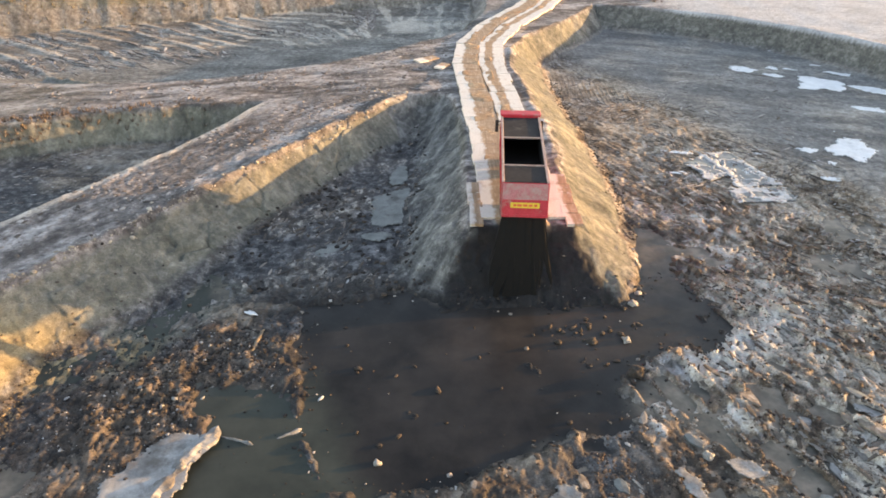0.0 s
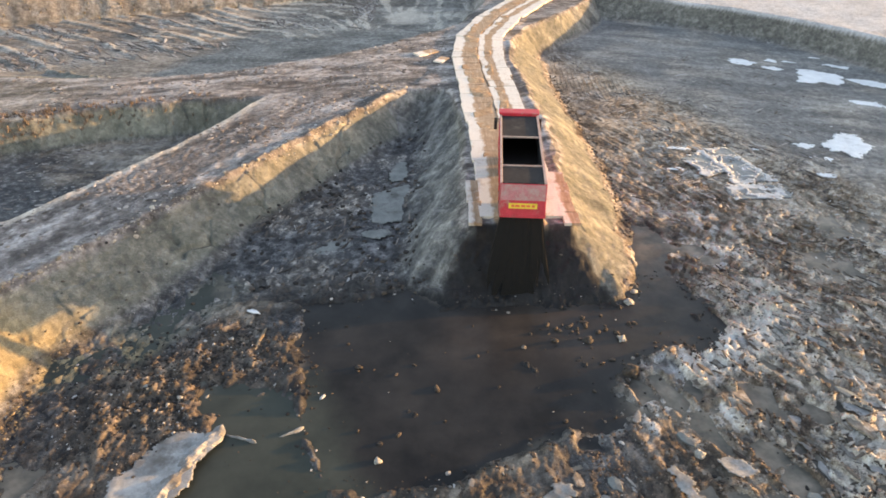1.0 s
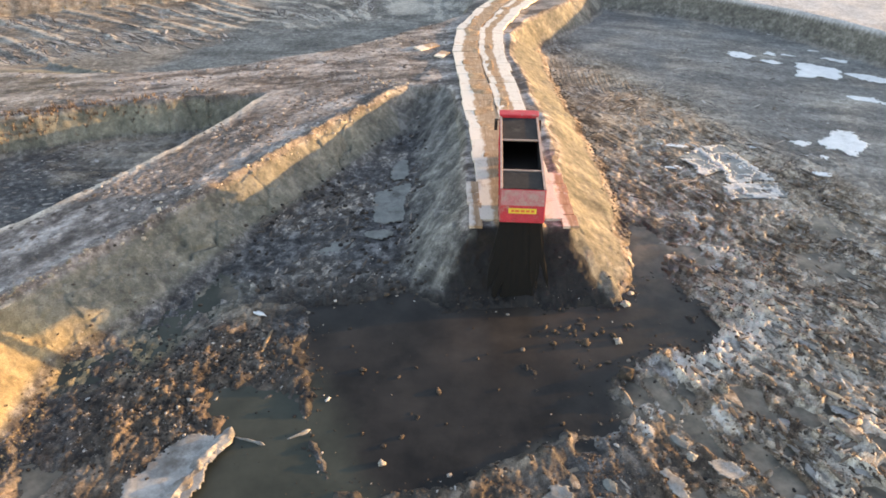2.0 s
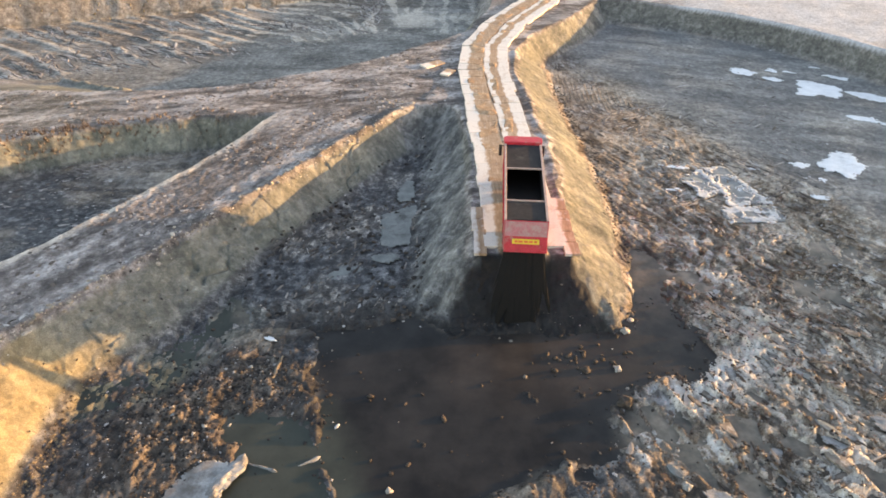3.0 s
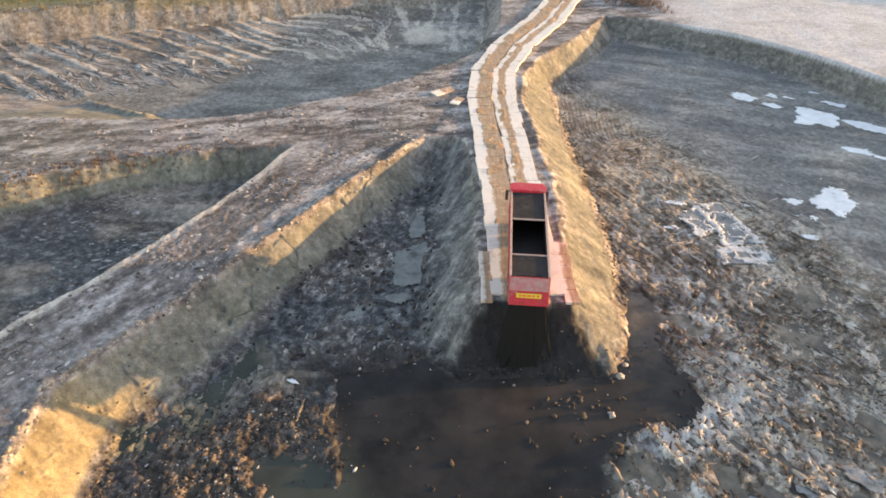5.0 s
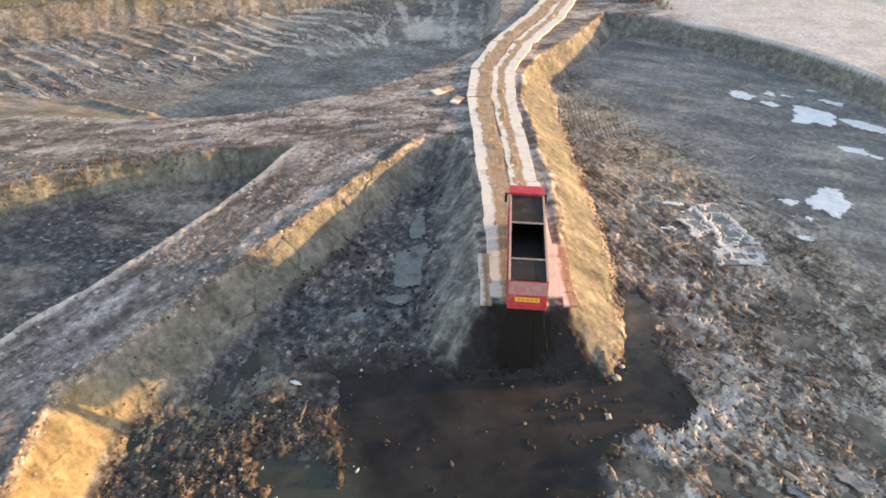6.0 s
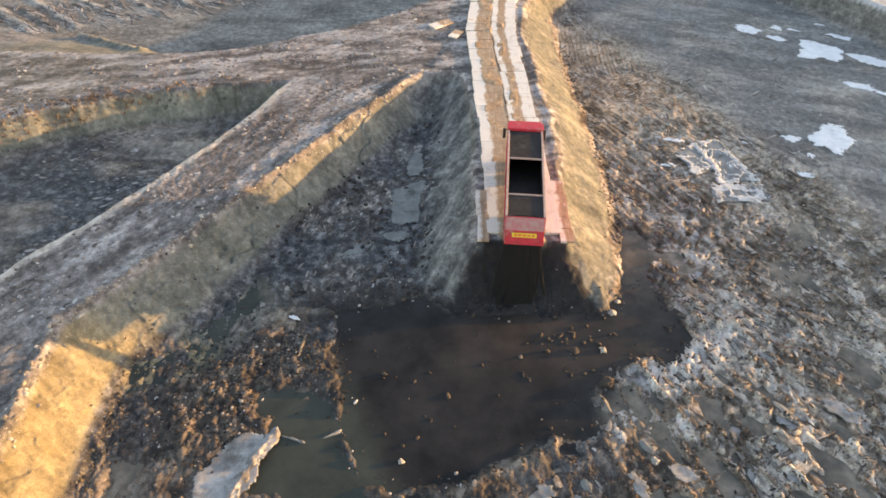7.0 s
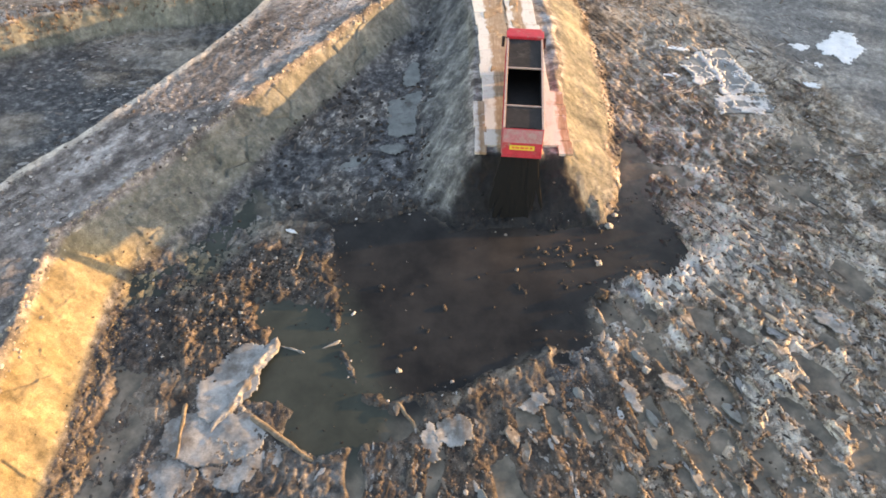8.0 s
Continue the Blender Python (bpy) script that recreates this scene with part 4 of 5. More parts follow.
                    ring.append([bm.verts.new(at @ Vector((math.cos(a) * r, math.sin(a) * r, off + z))) for r, z in ((0.30, -w / 2 + 0.02), (0.46, -w / 2), (0.52, -w / 2 + 0.05), (0.52, w / 2 - 0.05), (0.46, w / 2), (0.30, w / 2 - 0.02))])
                for k in range(36):
                    a, b = ring[k], ring[(k + 1) % 36]
                    for j in range(6):
                        bm.faces.new((a[j], b[j], b[(j + 1) % 6], a[(j + 1) % 6]))
            part("tyre", bm, RUBBER, wheel, "muddy black tyre")
    truck.matrix_world = m
    return tagged(truck, "dusty red tipper truck on the dyke tipping black sludge", "truck")


ROAD_Z = DYKE + 0.20
build_truck(pose(4.22, 32.08, ROAD_Z, 0, 0, -3.9))


# ---- the tipped sludge ----
def build_curtain():
    """Sludge falling from the open tailgate: a thick torn sheet that spreads and frays into strands at its sides."""
    bm = bmesh.new()
    cols, rows_n = 84, 30
    front, back = [], []
    for i in range(cols + 1):
        u = i / cols
        n = float(fbm(np.array([u * 14.0]), np.array([0.3]), 1.0, 4, 101)[0])
        m = float(fbm(np.array([u * 5.0]), np.array([5.3]), 1.0, 3, 103)[0])
        core = 1 - abs(2 * u - 1) ** 2.5
        reach = max(0.12, min(1.0, 0.25 + 0.95 * core + 0.7 * n))
        f, b = [], []
        for j in range(rows_n + 1):
            v = j / rows_n * reach
            x = 3.06 + 2.22 * u + v * (-1.15 + 1.75 * u) + 0.10 * math.sin(v * 6 + n * 5) * v
            z = 4.62 - 4.72 * v
            y = 31.72 - 1.15 * math.sin(v * 1.5) + 0.03 * n + 0.08 * m * v
            w = (0.10 + 0.10 * abs(m) + 0.03 * max(0.0, n)) * (0.4 + 0.6 * core) * (1 - 0.5 * j / rows_n) + 0.006
            f.append(bm.verts.new((x, y - w, z)))
            b.append(bm.verts.new((x, y + w, z)))
        front.append(f)
        back.append(b)
    for i in range(cols):
        for j in range(rows_n):
            bm.faces.new((front[i][j], front[i + 1][j], front[i + 1][j + 1], front[i][j + 1]))
            bm.faces.new((back[i][j + 1], back[i + 1][j + 1], back[i + 1][j], back[i][j]))
        bm.faces.new((front[i][0], back[i][0], back[i + 1][0], front[i + 1][0]))
        bm.faces.new((front[i][-1], front[i + 1][-1], back[i + 1][-1], back[i][-1]))
    for side in (0, -1):
        for j in range(rows_n):
            bm.faces.new((front[side][j], front[side][j + 1], back[side][j + 1], back[side][j]))
    ob = part("sludge_curtain", bm, FALLING, None, "", True)
    return tagged(ob, "black-brown wet sludge pouring from the open tailgate", "sludge")


build_curtain()


# ---- ice, stones, timber ----
def largest(grid):
    """The largest connected piece of a grid of cells."""
    left, best = set(zip(*(k.tolist() for k in np.nonzero(grid)))), []
    while left:
        piece = [left.pop()]
        for i, j in piece:
            for near in ((i + 1, j), (i - 1, j), (i, j + 1), (i, j - 1)):
                if near in left:
                    left.remove(near)
                    piece.append(near)
        if len(piece) > len(best):
            best = piece
    out = np.zeros(grid.shape, bool)
    for i, j in best:
        out[i, j] = True
    return out


def irregular(name, corners, z, thick, seed, mat, ragged=0.35, crust=0.0):
    """A thin plate inside a ragged polygon, cut out of a fine grid; with crust only its rims and the seams across it stay."""
    xs, ys = [c[0] for c in corners], [c[1] for c in corners]
    cx, cy = (min(xs) + max(xs)) / 2, (min(ys) + max(ys)) / 2
    small = min(max(xs) - min(xs), max(ys) - min(ys))
    step = max(0.035, min(0.12 if cy > 35 else 0.06, small / 30))
    reach = max(max(xs) - min(xs), max(ys) - min(ys)) / 2 + ragged + 0.3
    us = np.arange(-reach, reach, step)
    u, v = np.meshgrid(us, us)
    deep = -outside(u + cx, v + cy, corners) + ragged * (fbm(u * 0.8 + 7.3 * seed, v * 1.4 + 0.5 * u, 1.5, 6, 110, 0.72) + 0.1)
    keep = deep > 0
    if not crust:
        keep = largest(keep)
    if crust:
        _, seam = cells(u + cx + 0.3 * fbm(u, v, 1.0, 3, 112 + seed), v + cy, 1.5, 1.9, 21 + seed)
        keep = keep & ((deep < crust) | (seam < 0.16 * crust)) & (fbm(u + 3.1 * seed, v, 0.8, 4, 114, 0.6) > -0.35)
    up = z + 0.05 * fbm(u + cx, v + cy, 1.2, 3, 120)
    bm = bmesh.new()
    tops, lows = {}, {}

    def corner(i, j, store, drop):
        if (i, j) not in store:
            store[i, j] = bm.verts.new((cx + us[j] + 0.3 * step * math.sin(i * 7.1 + j * 3.3), cy + us[i] + 0.3 * step * math.sin(i * 4.7 + j * 9.1), up[i, j] - drop))
        return store[i, j]

    n = len(us)
    for i in range(n - 1):
        for j in range(n - 1):
            if keep[i, j]:
                ring = [(i, j), (i, j + 1), (i + 1, j + 1), (i + 1, j)]
                bm.faces.new([corner(*k, tops, 0) for k in ring])
                for (di, dj), a, b in (((-1, 0), 0, 1), ((0, 1), 1, 2), ((1, 0), 2, 3), ((0, -1), 3, 0)):
                    ni, nj = i + di, j + dj
                    if not (0 <= ni < n - 1 and 0 <= nj < n - 1 and keep[ni, nj]):
                        bm.faces.new((corner(*ring[b], tops, 0), corner(*ring[a], tops, 0), corner(*ring[a], lows, thick), corner(*ring[b], lows, thick)))
    return part(name, bm, mat, None, "", True)


def oval(cx, cy, rx, ry, rot=0.0):
    a = [k / 14 * math.tau for k in range(14)]
    return [(cx + rx * math.cos(k) * math.cos(rot) - ry * math.sin(k) * math.sin(rot), cy + rx * math.cos(k) * math.sin(rot) + ry * math.sin(k) * math.cos(rot)) for k in a]


def build_ice(corners, z, mat, label, seed, ragged=0.35, crust=0.0):
    return tagged(irregular("ice_sheet", corners, z, 0.03, seed, mat, ragged, crust), label, "ice", "ice sheets on the mud")


WHITE, DULL = "frosty white sheet of thin ice on the mud", "dirty grey-white sheet of broken ice on the mud"
# the flooded block of slabs of ice
BLOCK = [[(18.2, 48.5), (20.2, 49.8), (21.2, 46.4), (19.2, 45.4)], [(20.6, 50.2), (22.3, 50.9), (23.9, 44.6), (20.9, 44.4)], [(19.8, 43.9), (23.9, 44.1), (24.3, 42.1), (20.1, 41.9)]]
for k, ring in enumerate(BLOCK):
    plate = build_ice(ring, 0.14, CLEAR_ICE, "clear grey plate of ice over standing water with a white rim", k, 0.25)
    rime = irregular("rime", ring, 0.175, 0.03, k + 3, RIME, 0.5, 0.42 if k < 2 else 0.6)
    rime.parent = plate
    tagged(rime, "broken white rime", kind="stuff")
for k, ring in enumerate((oval(18.4, 50.6, 1.2, 0.35, -0.3), oval(17.4, 46.8, 0.8, 0.25, 0.1), oval(24.6, 50.4, 1.1, 0.25, -0.2), oval(26.3, 48.6, 1.0, 0.2, -0.4), oval(22.9, 47.0, 0.5, 0.2, 0.4))):
    build_ice(ring, 0.14, ICE, WHITE, k + 7, 0.4)
# snow-white sheets far out on the silt
for k, ring in enumerate((
        [(31.0, 74.6), (32.4, 74.7), (33.3, 73.0), (32.2, 72.2), (31.2, 73.2)], oval(34.0, 71.1, 0.9, 0.6), oval(35.4, 74.0, 0.7, 0.35, -0.2), [(36.6, 71.2), (38.2, 70.6), (40.3, 68.0), (38.8, 65.5), (37.6, 66.5), (35.4, 66.7)],
        [(40.6, 67.6), (42.0, 67.4), (45.6, 64.6), (45.0, 63.6), (42.6, 64.8), (41.0, 65.6)], oval(41.0, 72.0, 1.5, 0.3, -0.5), oval(39.3, 60.4, 1.8, 0.4, -0.7), oval(38.6, 81.2, 1.4, 0.3, -0.7), oval(37.0, 73.4, 0.9, 0.2, -0.4), oval(40.6, 75.0, 1.0, 0.2, -0.5),
        [(30.3, 51.6), (31.6, 52.2), (33.0, 53.9), (34.4, 52.6), (33.2, 49.9), (31.4, 48.2), (31.3, 50.0), (30.4, 49.7)], oval(32.4, 55.4, 0.7, 0.3, -0.7), oval(28.2, 45.8, 0.45, 0.3), oval(29.0, 48.4, 1.1, 0.3, -0.5), oval(28.6, 51.2, 0.7, 0.3, -0.2))):
    build_ice(ring, 0.13, ICE, WHITE, k + 12, 0.7)
# dirty ice beside the pond and in the churned mud
for k, (cx, cy, rx, ry, rot, z) in enumerate(((-11.3, 18.4, 1.35, 2.5, -0.38, 0.22), (-11.6, 15.2, 2.6, 1.5, 0.1, 0.16), (-9.6, 13.8, 2.0, 1.2, 0.1, 0.09), (-13.4, 13.2, 1.5, 1.4, 0.0, 0.09), (0.4, 15.9, 0.9, 0.7, 0.5, 0.17), (4.5, 17.5, 0.55, 0.4, 0.8, 0.16),
                                              (9.4, 18.3, 0.3, 1.1, 0.28, 0.18), (11.8, 18.9, 0.45, 0.6, 0.3, 0.18), (-0.7, 15.0, 0.2, 0.9, 0.15, 0.16), (21.6, 22.8, 0.3, 1.0, 0.6, 0.2), (18.6, 22.0, 0.7, 0.25, -0.5, 0.2), (15.6, 26.3, 1.3, 0.5, 0.35, 0.13))):
    build_ice(oval(cx, cy, rx, ry, rot), z, DIRTY_ICE, DULL, k + 30, 0.3 if k < 4 else 0.5)
for k, (ring, z) in enumerate((([(-4.7, 42.6), (-2.5, 43.8), (-2.3, 38.9), (-4.7, 38.5)], 0.18), (oval(-4.2, 37.2, 0.9, 0.6), 0.18), (oval(-6.5, 35.6, 1.1, 0.5, 0.5), 0.17), (oval(-3.2, 46.2, 0.6, 1.6, -0.1), 0.2))):
    build_ice(ring, z, GREY_ICE, "grey-green sheet of ice between the dykes", k + 50, 0.35)
def build_stone(name, x, y, r, seed, mat, label, squash=0.7, long=1.0, turn=0.0, lift=0.3, category=""):
    bm = bmesh.new()
    bmesh.ops.create_icosphere(bm, subdivisions=2 if r < 0.2 else 3, radius=1.0)
    for v in bm.verts:
        n = noise.noise(v.co * 1.3 + Vector((seed, 0, 0))) * 0.6 + noise.noise(v.co * 2.7 + Vector((0, seed, 0))) * 0.4
        v.co *= r * (1 + n)
        v.co.z *= squash
        v.co.x *= long
    ob = part(name, bm, mat, None, "", True)
    ob.matrix_world = pose(x, y, max(height(x, y), -0.03) + r * squash * lift, 0, 0, turn)
    return tagged(ob, label, category or ("stone" if mat is STONE else "clod"))


build_stone("stone", 9.05, 27.1, 0.20, 3, STONE, "pale round stone in the black pool")
build_stone("mud_clod", 8.9, 24.6, 0.36, 5, LUMP, "brown lump of earth in the black pool", 0.6)
build_stone("mud_clod", 7.3, 27.0, 0.22, 8, LUMP, "dark lump of earth in the black pool")
def build_ridge(x0, y0, x1, y1, wide, tall, seed, rise=0.10):
    """A low broken ridge of frozen slabs from one place to the other."""
    bm = bmesh.new()
    long = math.hypot(x1 - x0, y1 - y0)
    n = max(12, int(long * 9))
    rows = []
    for i in range(n + 1):
        u = i / n
        body = min(1.0, 7 * u, 9 * (1 - u)) * (0.62 + 0.38 * u)
        broken = 0.75 + 0.7 * noise.noise(Vector((u * long * 1.6, seed, 0)))
        sway = 0.22 * noise.noise(Vector((u * long * 0.8, 0, seed))) * wide * 2
        row = []
        for k in range(9):
            a = k / 8 * 2 - 1
            rag = noise.noise(Vector((u * long * 3.1, a * 2.3, seed))) * 0.30
            top = (1 - abs(a) ** 1.6) * (0.7 + 0.5 * a)
            row.append(bm.verts.new((u * long, sway - a * wide * body * (broken + rag), tall * body * broken * max(0.0, top + rag) - 0.14)))
        rows.append(row)
    for a, b in zip(rows, rows[1:]):
        for k in range(8):
            bm.faces.new((a[k], a[k + 1], b[k + 1], b[k]))
    ob = part("ice_ridge", bm, DIRTY_ICE, None)
    ob.matrix_world = pose(x0, y0, max(height((x0 + x1) / 2, (y0 + y1) / 2), -0.03) + rise, 0, 0, math.degrees(math.atan2(y1 - y0, x1 - x0)))
    return tagged(ob, "broken white ridge of ice at the pond edge", "ice", "ice at the pond")


build_ridge(-11.7, 15.4, -9.4, 21.2, 0.66, 0.42, 3.0, 0.30)
build_ridge(-9.35, 20.8, -7.7, 20.3, 0.13, 0.26, 6.0)
build_ridge(-6.95, 20.6, -5.9, 21.2, 0.17, 0.28, 9.0)
build_stone("ice_chip", -9.95, 29.1, 0.15, 2, ICE, "white chip of ice on the mud", 0.4, 2.6, -20, 0.3, "ice")
build_stone("ice_chip", -5.4, 23.0, 0.08, 4, RIME, "white chip of ice on the water", 0.4, 2.2, 60, 0.3, "ice")
build_stone("stone", -2.6, 19.3, 0.16, 9, STONE, "pale stone at the pool edge")
build_stone("stone", 10.6, 19.6, 0.20, 11, STONE, "pale round stone in the churned mud")
build_stone("stone", 10.1, 30.2, 0.24, 13, STONE, "pale stone at the foot of the clay spit")
build_stone("stone", 10.6, 31.2, 0.18, 15, STONE, "pale stone at the foot of the clay spit")


CLOD_BED = random.Random(21)
for k in range(34):
    if k < 20:
        cx, cy = CLOD_BED.gauss(6.4, 1.2), CLOD_BED.gauss(27.9, 0.7)
    elif k < 28:
        cx, cy = CLOD_BED.gauss(9.3, 0.7), CLOD_BED.uniform(24, 29)
    else:
        cx, cy = CLOD_BED.uniform(-4.5, 4), CLOD_BED.uniform(20.5, 26)
    tagged(build_stone("mud_clod", cx, cy, CLOD_BED.uniform(0.05, 0.13), k + 30, LUMP, "brown clod of earth standing in the black pool", CLOD_BED.uniform(0.5, 0.9), CLOD_BED.uniform(0.9, 2.2), CLOD_BED.uniform(0, 180)), group="clods in the pool")


def build_plate(x, y, wide, long, turn, tilt, seed, mat, label):
    """A broken slab of frozen mud or ice with an angular outline and crumbled edges."""
    r = random.Random(seed)
    bm = bmesh.new()
    n = r.randint(6, 9)
    ring = []
    for k in range(n):
        a = (k + r.uniform(-0.3, 0.3)) / n * math.tau
        q = r.uniform(0.72, 1.1)
        ring.append((math.cos(a) * wide * q, math.sin(a) * long * q))
    thick = r.uniform(0.05, 0.10)
    low_ring = [bm.verts.new((px * 1.06, py * 1.06, -thick)) for px, py in ring]
    mid_ring = [bm.verts.new((px * r.uniform(0.97, 1.04), py * r.uniform(0.97, 1.04), -0.012)) for px, py in ring]
    top_ring = [bm.verts.new((px * 0.9, py * 0.9, r.uniform(-0.008, 0.012))) for px, py in ring]
    centre = bm.verts.new((r.uniform(-0.1, 0.1) * wide, r.uniform(-0.1, 0.1) * long, r.uniform(0.0, 0.03)))
    for k in range(n):
        j = (k + 1) % n
        bm.faces.new((low_ring[k], low_ring[j], mid_ring[j], mid_ring[k]))
        bm.faces.new((mid_ring[k], mid_ring[j], top_ring[j], top_ring[k]))
        bm.faces.new((top_ring[k], top_ring[j], centre))
    bm.faces.new(low_ring[::-1])
    ob = part("frozen_slab", bm, mat, None)
    ob.matrix_world = pose(x, y, max(height(x, y), -0.03) + thick * 0.55 + wide * abs(math.sin(radians(tilt))) * 0.35, 0, tilt, turn)
    return tagged(ob, label, "frozen mud", "frozen slabs in the churned mud")


PLATE_BED = random.Random(77)
for k in range(110):
    x, y = PLATE_BED.uniform(-2, 24), PLATE_BED.uniform(11.5, 33)
    if y - 12 > 0.9 * (x + 2) or y > 18 + 0.9 * max(0, x - 5):
        continue
    mat, label = PLATE_BED.choice(((FROZEN_MUD, "brown broken slab of frozen mud"), (FROZEN_MUD, "brown broken slab of frozen mud"), (FROZEN_MUD, "brown broken slab of frozen mud"), (DIRTY_ICE, "dirty grey-white broken slab of ice"), (GREY_ICE, "grey-green broken slab of ice")))
    build_plate(x, y, PLATE_BED.uniform(0.16, 0.36), PLATE_BED.uniform(0.30, 0.85), -90 + math.degrees(math.atan(0.1 + 0.03 * x)) + 90 + PLATE_BED.gauss(0, 12), PLATE_BED.uniform(-8, 8), k, mat, label)
HEAP_BED = random.Random(31)
for k in range(56):
    cx, cy = (HEAP_BED.gauss(-13, 1.8), HEAP_BED.gauss(22.2, 1.9)) if k < 36 else (HEAP_BED.gauss(-10.3, 1.1), HEAP_BED.gauss(26, 0.8))
    tagged(build_stone("mud_clod", cx, cy, HEAP_BED.uniform(0.05, 0.13), k + 90, LUMP if k % 9 else STONE, "brown clod of earth on the rubble heap" if k % 9 else "pale stone on the rubble heap", HEAP_BED.uniform(0.4, 0.7), HEAP_BED.uniform(0.9, 1.8), HEAP_BED.uniform(0, 180), 0.15), group="clods heaped beside the pond")


def build_log(x0, y0, x1, y1, r, seed):
    bm = bmesh.new()
    long = math.hypot(x1 - x0, y1 - y0)
    rings = []
    for i in range(25):
        u = i / 24
        w = r * (1 - 0.45 * u) * (1 + 0.25 * noise.noise(Vector((u * 7, seed, 0)))) * (0.4 if i in (0, 24) else 1)
        rings.append([bm.verts.new((u * long, w * math.cos(a) + 0.12 * noise.noise(Vector((u * 3, 0, seed))), w * 0.8 * math.sin(a) + 0.06 * noise.noise(Vector((u * 4, 4, seed))))) for a in (k / 10 * math.tau for k in range(10))])
    for a, b in zip(rings, rings[1:]):
        for k in range(10):
            bm.faces.new((a[k], b[k], b[(k + 1) % 10], a[(k + 1) % 10]))
    bm.faces.new(rings[0][::-1])
    bm.faces.new(rings[-1])
    ob = part("log", bm, WOOD, None, "", True)
    ob.matrix_world = pose(x0, y0, max(height((x0 + x1) / 2, (y0 + y1) / 2), -0.03) + r * 0.3, 0, 0, math.degrees(math.atan2(y1 - y0, x1 - x0)))
    return tagged(ob, "half-buried muddy log beside the pond", "log", "logs in the mud")


build_log(-9.9, 16.4, -6.4, 14.1, 0.20, 2.0)
build_log(-2.6, 17.4, -1.2, 15.6, 0.12, 5.0)
build_log(-13.3, 17.0, -13.0, 14.0, 0.13, 8.0)
build_log(-9.15, 26.0, -8.9, 27.7, 0.12, 11.0)


# ---- clods, crumbs and tufts that nobody could count ----
rng = np.random.RandomState(5)
_t = (1 + 5 ** 0.5) / 2
ICO = np.array([(-1, _t, 0), (1, _t, 0), (-1, -_t, 0), (1, -_t, 0), (0, -1, _t), (0, 1, _t), (0, -1, -_t), (0, 1, -_t), (_t, 0, -1), (_t, 0, 1), (-_t, 0, -1), (-_t, 0, 1)]) / 1.9
ICO_FACES = np.array([(0, 11, 5), (0, 5, 1), (0, 1, 7), (0, 7, 10), (0, 10, 11), (1, 5, 9), (5, 11, 4), (11, 10, 2), (10, 7, 6), (7, 1, 8), (3, 9, 4), (3, 4, 2), (3, 2, 6), (3, 6, 8), (3, 8, 9),
                      (4, 9, 5), (2, 4, 11), (6, 2, 10), (8, 6, 7), (9, 8, 1)])


def strewn(name, label, mat, x, y, r, floats=False, sunk=0.1, long=1.0, way=None, thin=0.58):
    """Small broken lumps lying at these places, as one object."""
    n = len(x)
    z = land(x, y)[0]
    if floats:
        z = np.maximum(z, -0.03)
    a = rng.rand(n) * math.tau if way is None else way + 0.35 * rng.randn(n)
    size = r[:, None] * (0.65 + 0.7 * rng.rand(n, 3)) * np.array([1.15 * long, 1.0, thin])
    v = ICO[None] * (1 + 0.55 * (rng.rand(n, 12, 1) - 0.5)) * size[:, None, :]
    px = v[:, :, 0] * np.cos(a)[:, None] - v[:, :, 1] * np.sin(a)[:, None] + x[:, None]
    py = v[:, :, 0] * np.sin(a)[:, None] + v[:, :, 1] * np.cos(a)[:, None] + y[:, None]
    pz = v[:, :, 2] + (z + r * sunk)[:, None]
    co = np.stack([px, py, pz], 2).reshape(-1, 3)
    tri = (ICO_FACES[None] + np.arange(n)[:, None, None] * 12).reshape(-1, 3)
    me = bpy.data.meshes.new(name)
    me.from_pydata(co.tolist(), [], tri.tolist())
    me.materials.append(mat)
    return tagged(new(name, me), label, "clods", kind="stuff")


def spots(n, x0, x1, y0, y1, keep):
    x, y = x0 + rng.rand(n) * (x1 - x0), y0 + rng.rand(n) * (y1 - y0)
    ok = rng.rand(n) < np.clip(keep(x, y), 0, 1)
    return x[ok], y[ok]


def sizes(n, small, big):
    return small + (big - small) * rng.rand(n) ** 3.2


def low(x, y):
    h = land(x, y)[0]
    return (1 - soft(h, 0.5, 0.9)) * soft(h, -0.03, 0.03)


x, y = spots(8000, -17.5, -6.5, 17, 28.5, lambda x, y: (np.exp(-(((x + 13) / 3.4) ** 2 + ((y - 22.5) / 3.2) ** 2)) + np.exp(-(((x + 10.5) / 2.4) ** 2 + ((y - 26) / 1.7) ** 2))) * soft(outside(x, y, GREEN_POND), -0.2, 0.4))
strewn("rubble_clods", "brown and pale clods heaped beside the pond", CLOD, x, y, sizes(len(x), 0.025, 0.11))
x, y = spots(9000, -20, 16, 9, 33, lambda x, y: 0.10 + 0.6 * np.exp(-(outside(x, y, BLACK_POOL) / 0.5) ** 2) + 0.35 * np.exp(-(((x - 6.6) / 1.6) ** 2 + ((y - 27.6) / 1.0) ** 2)) - 0.07 * (outside(x, y, BLACK_POOL) < -0.8))
strewn("pool_clods", "small clods lying in and round the pool", CLOD, x, y, sizes(len(x), 0.025, 0.11), True)
x, y = spots(30000, 0, 30, 8, 48, lambda x, y: (1 - soft(y, 30, 38)) * (0.03 + 0.2 * fbm(x, y, 3, 3, 131) + 0.55 * land(x, y)[1]["rut"]) * low(x, y) * soft(outside(x, y, BLACK_POOL), 0, 0.6) * (0.3 + 0.7 * soft(x - 0.8 * (y - 14), 4, 8)))
strewn("mud_clods", "clods of churned mud with frozen pale edges", CREST, x, y, sizes(len(x), 0.03, 0.12), False, 0.0, 1.5, None, 0.4)
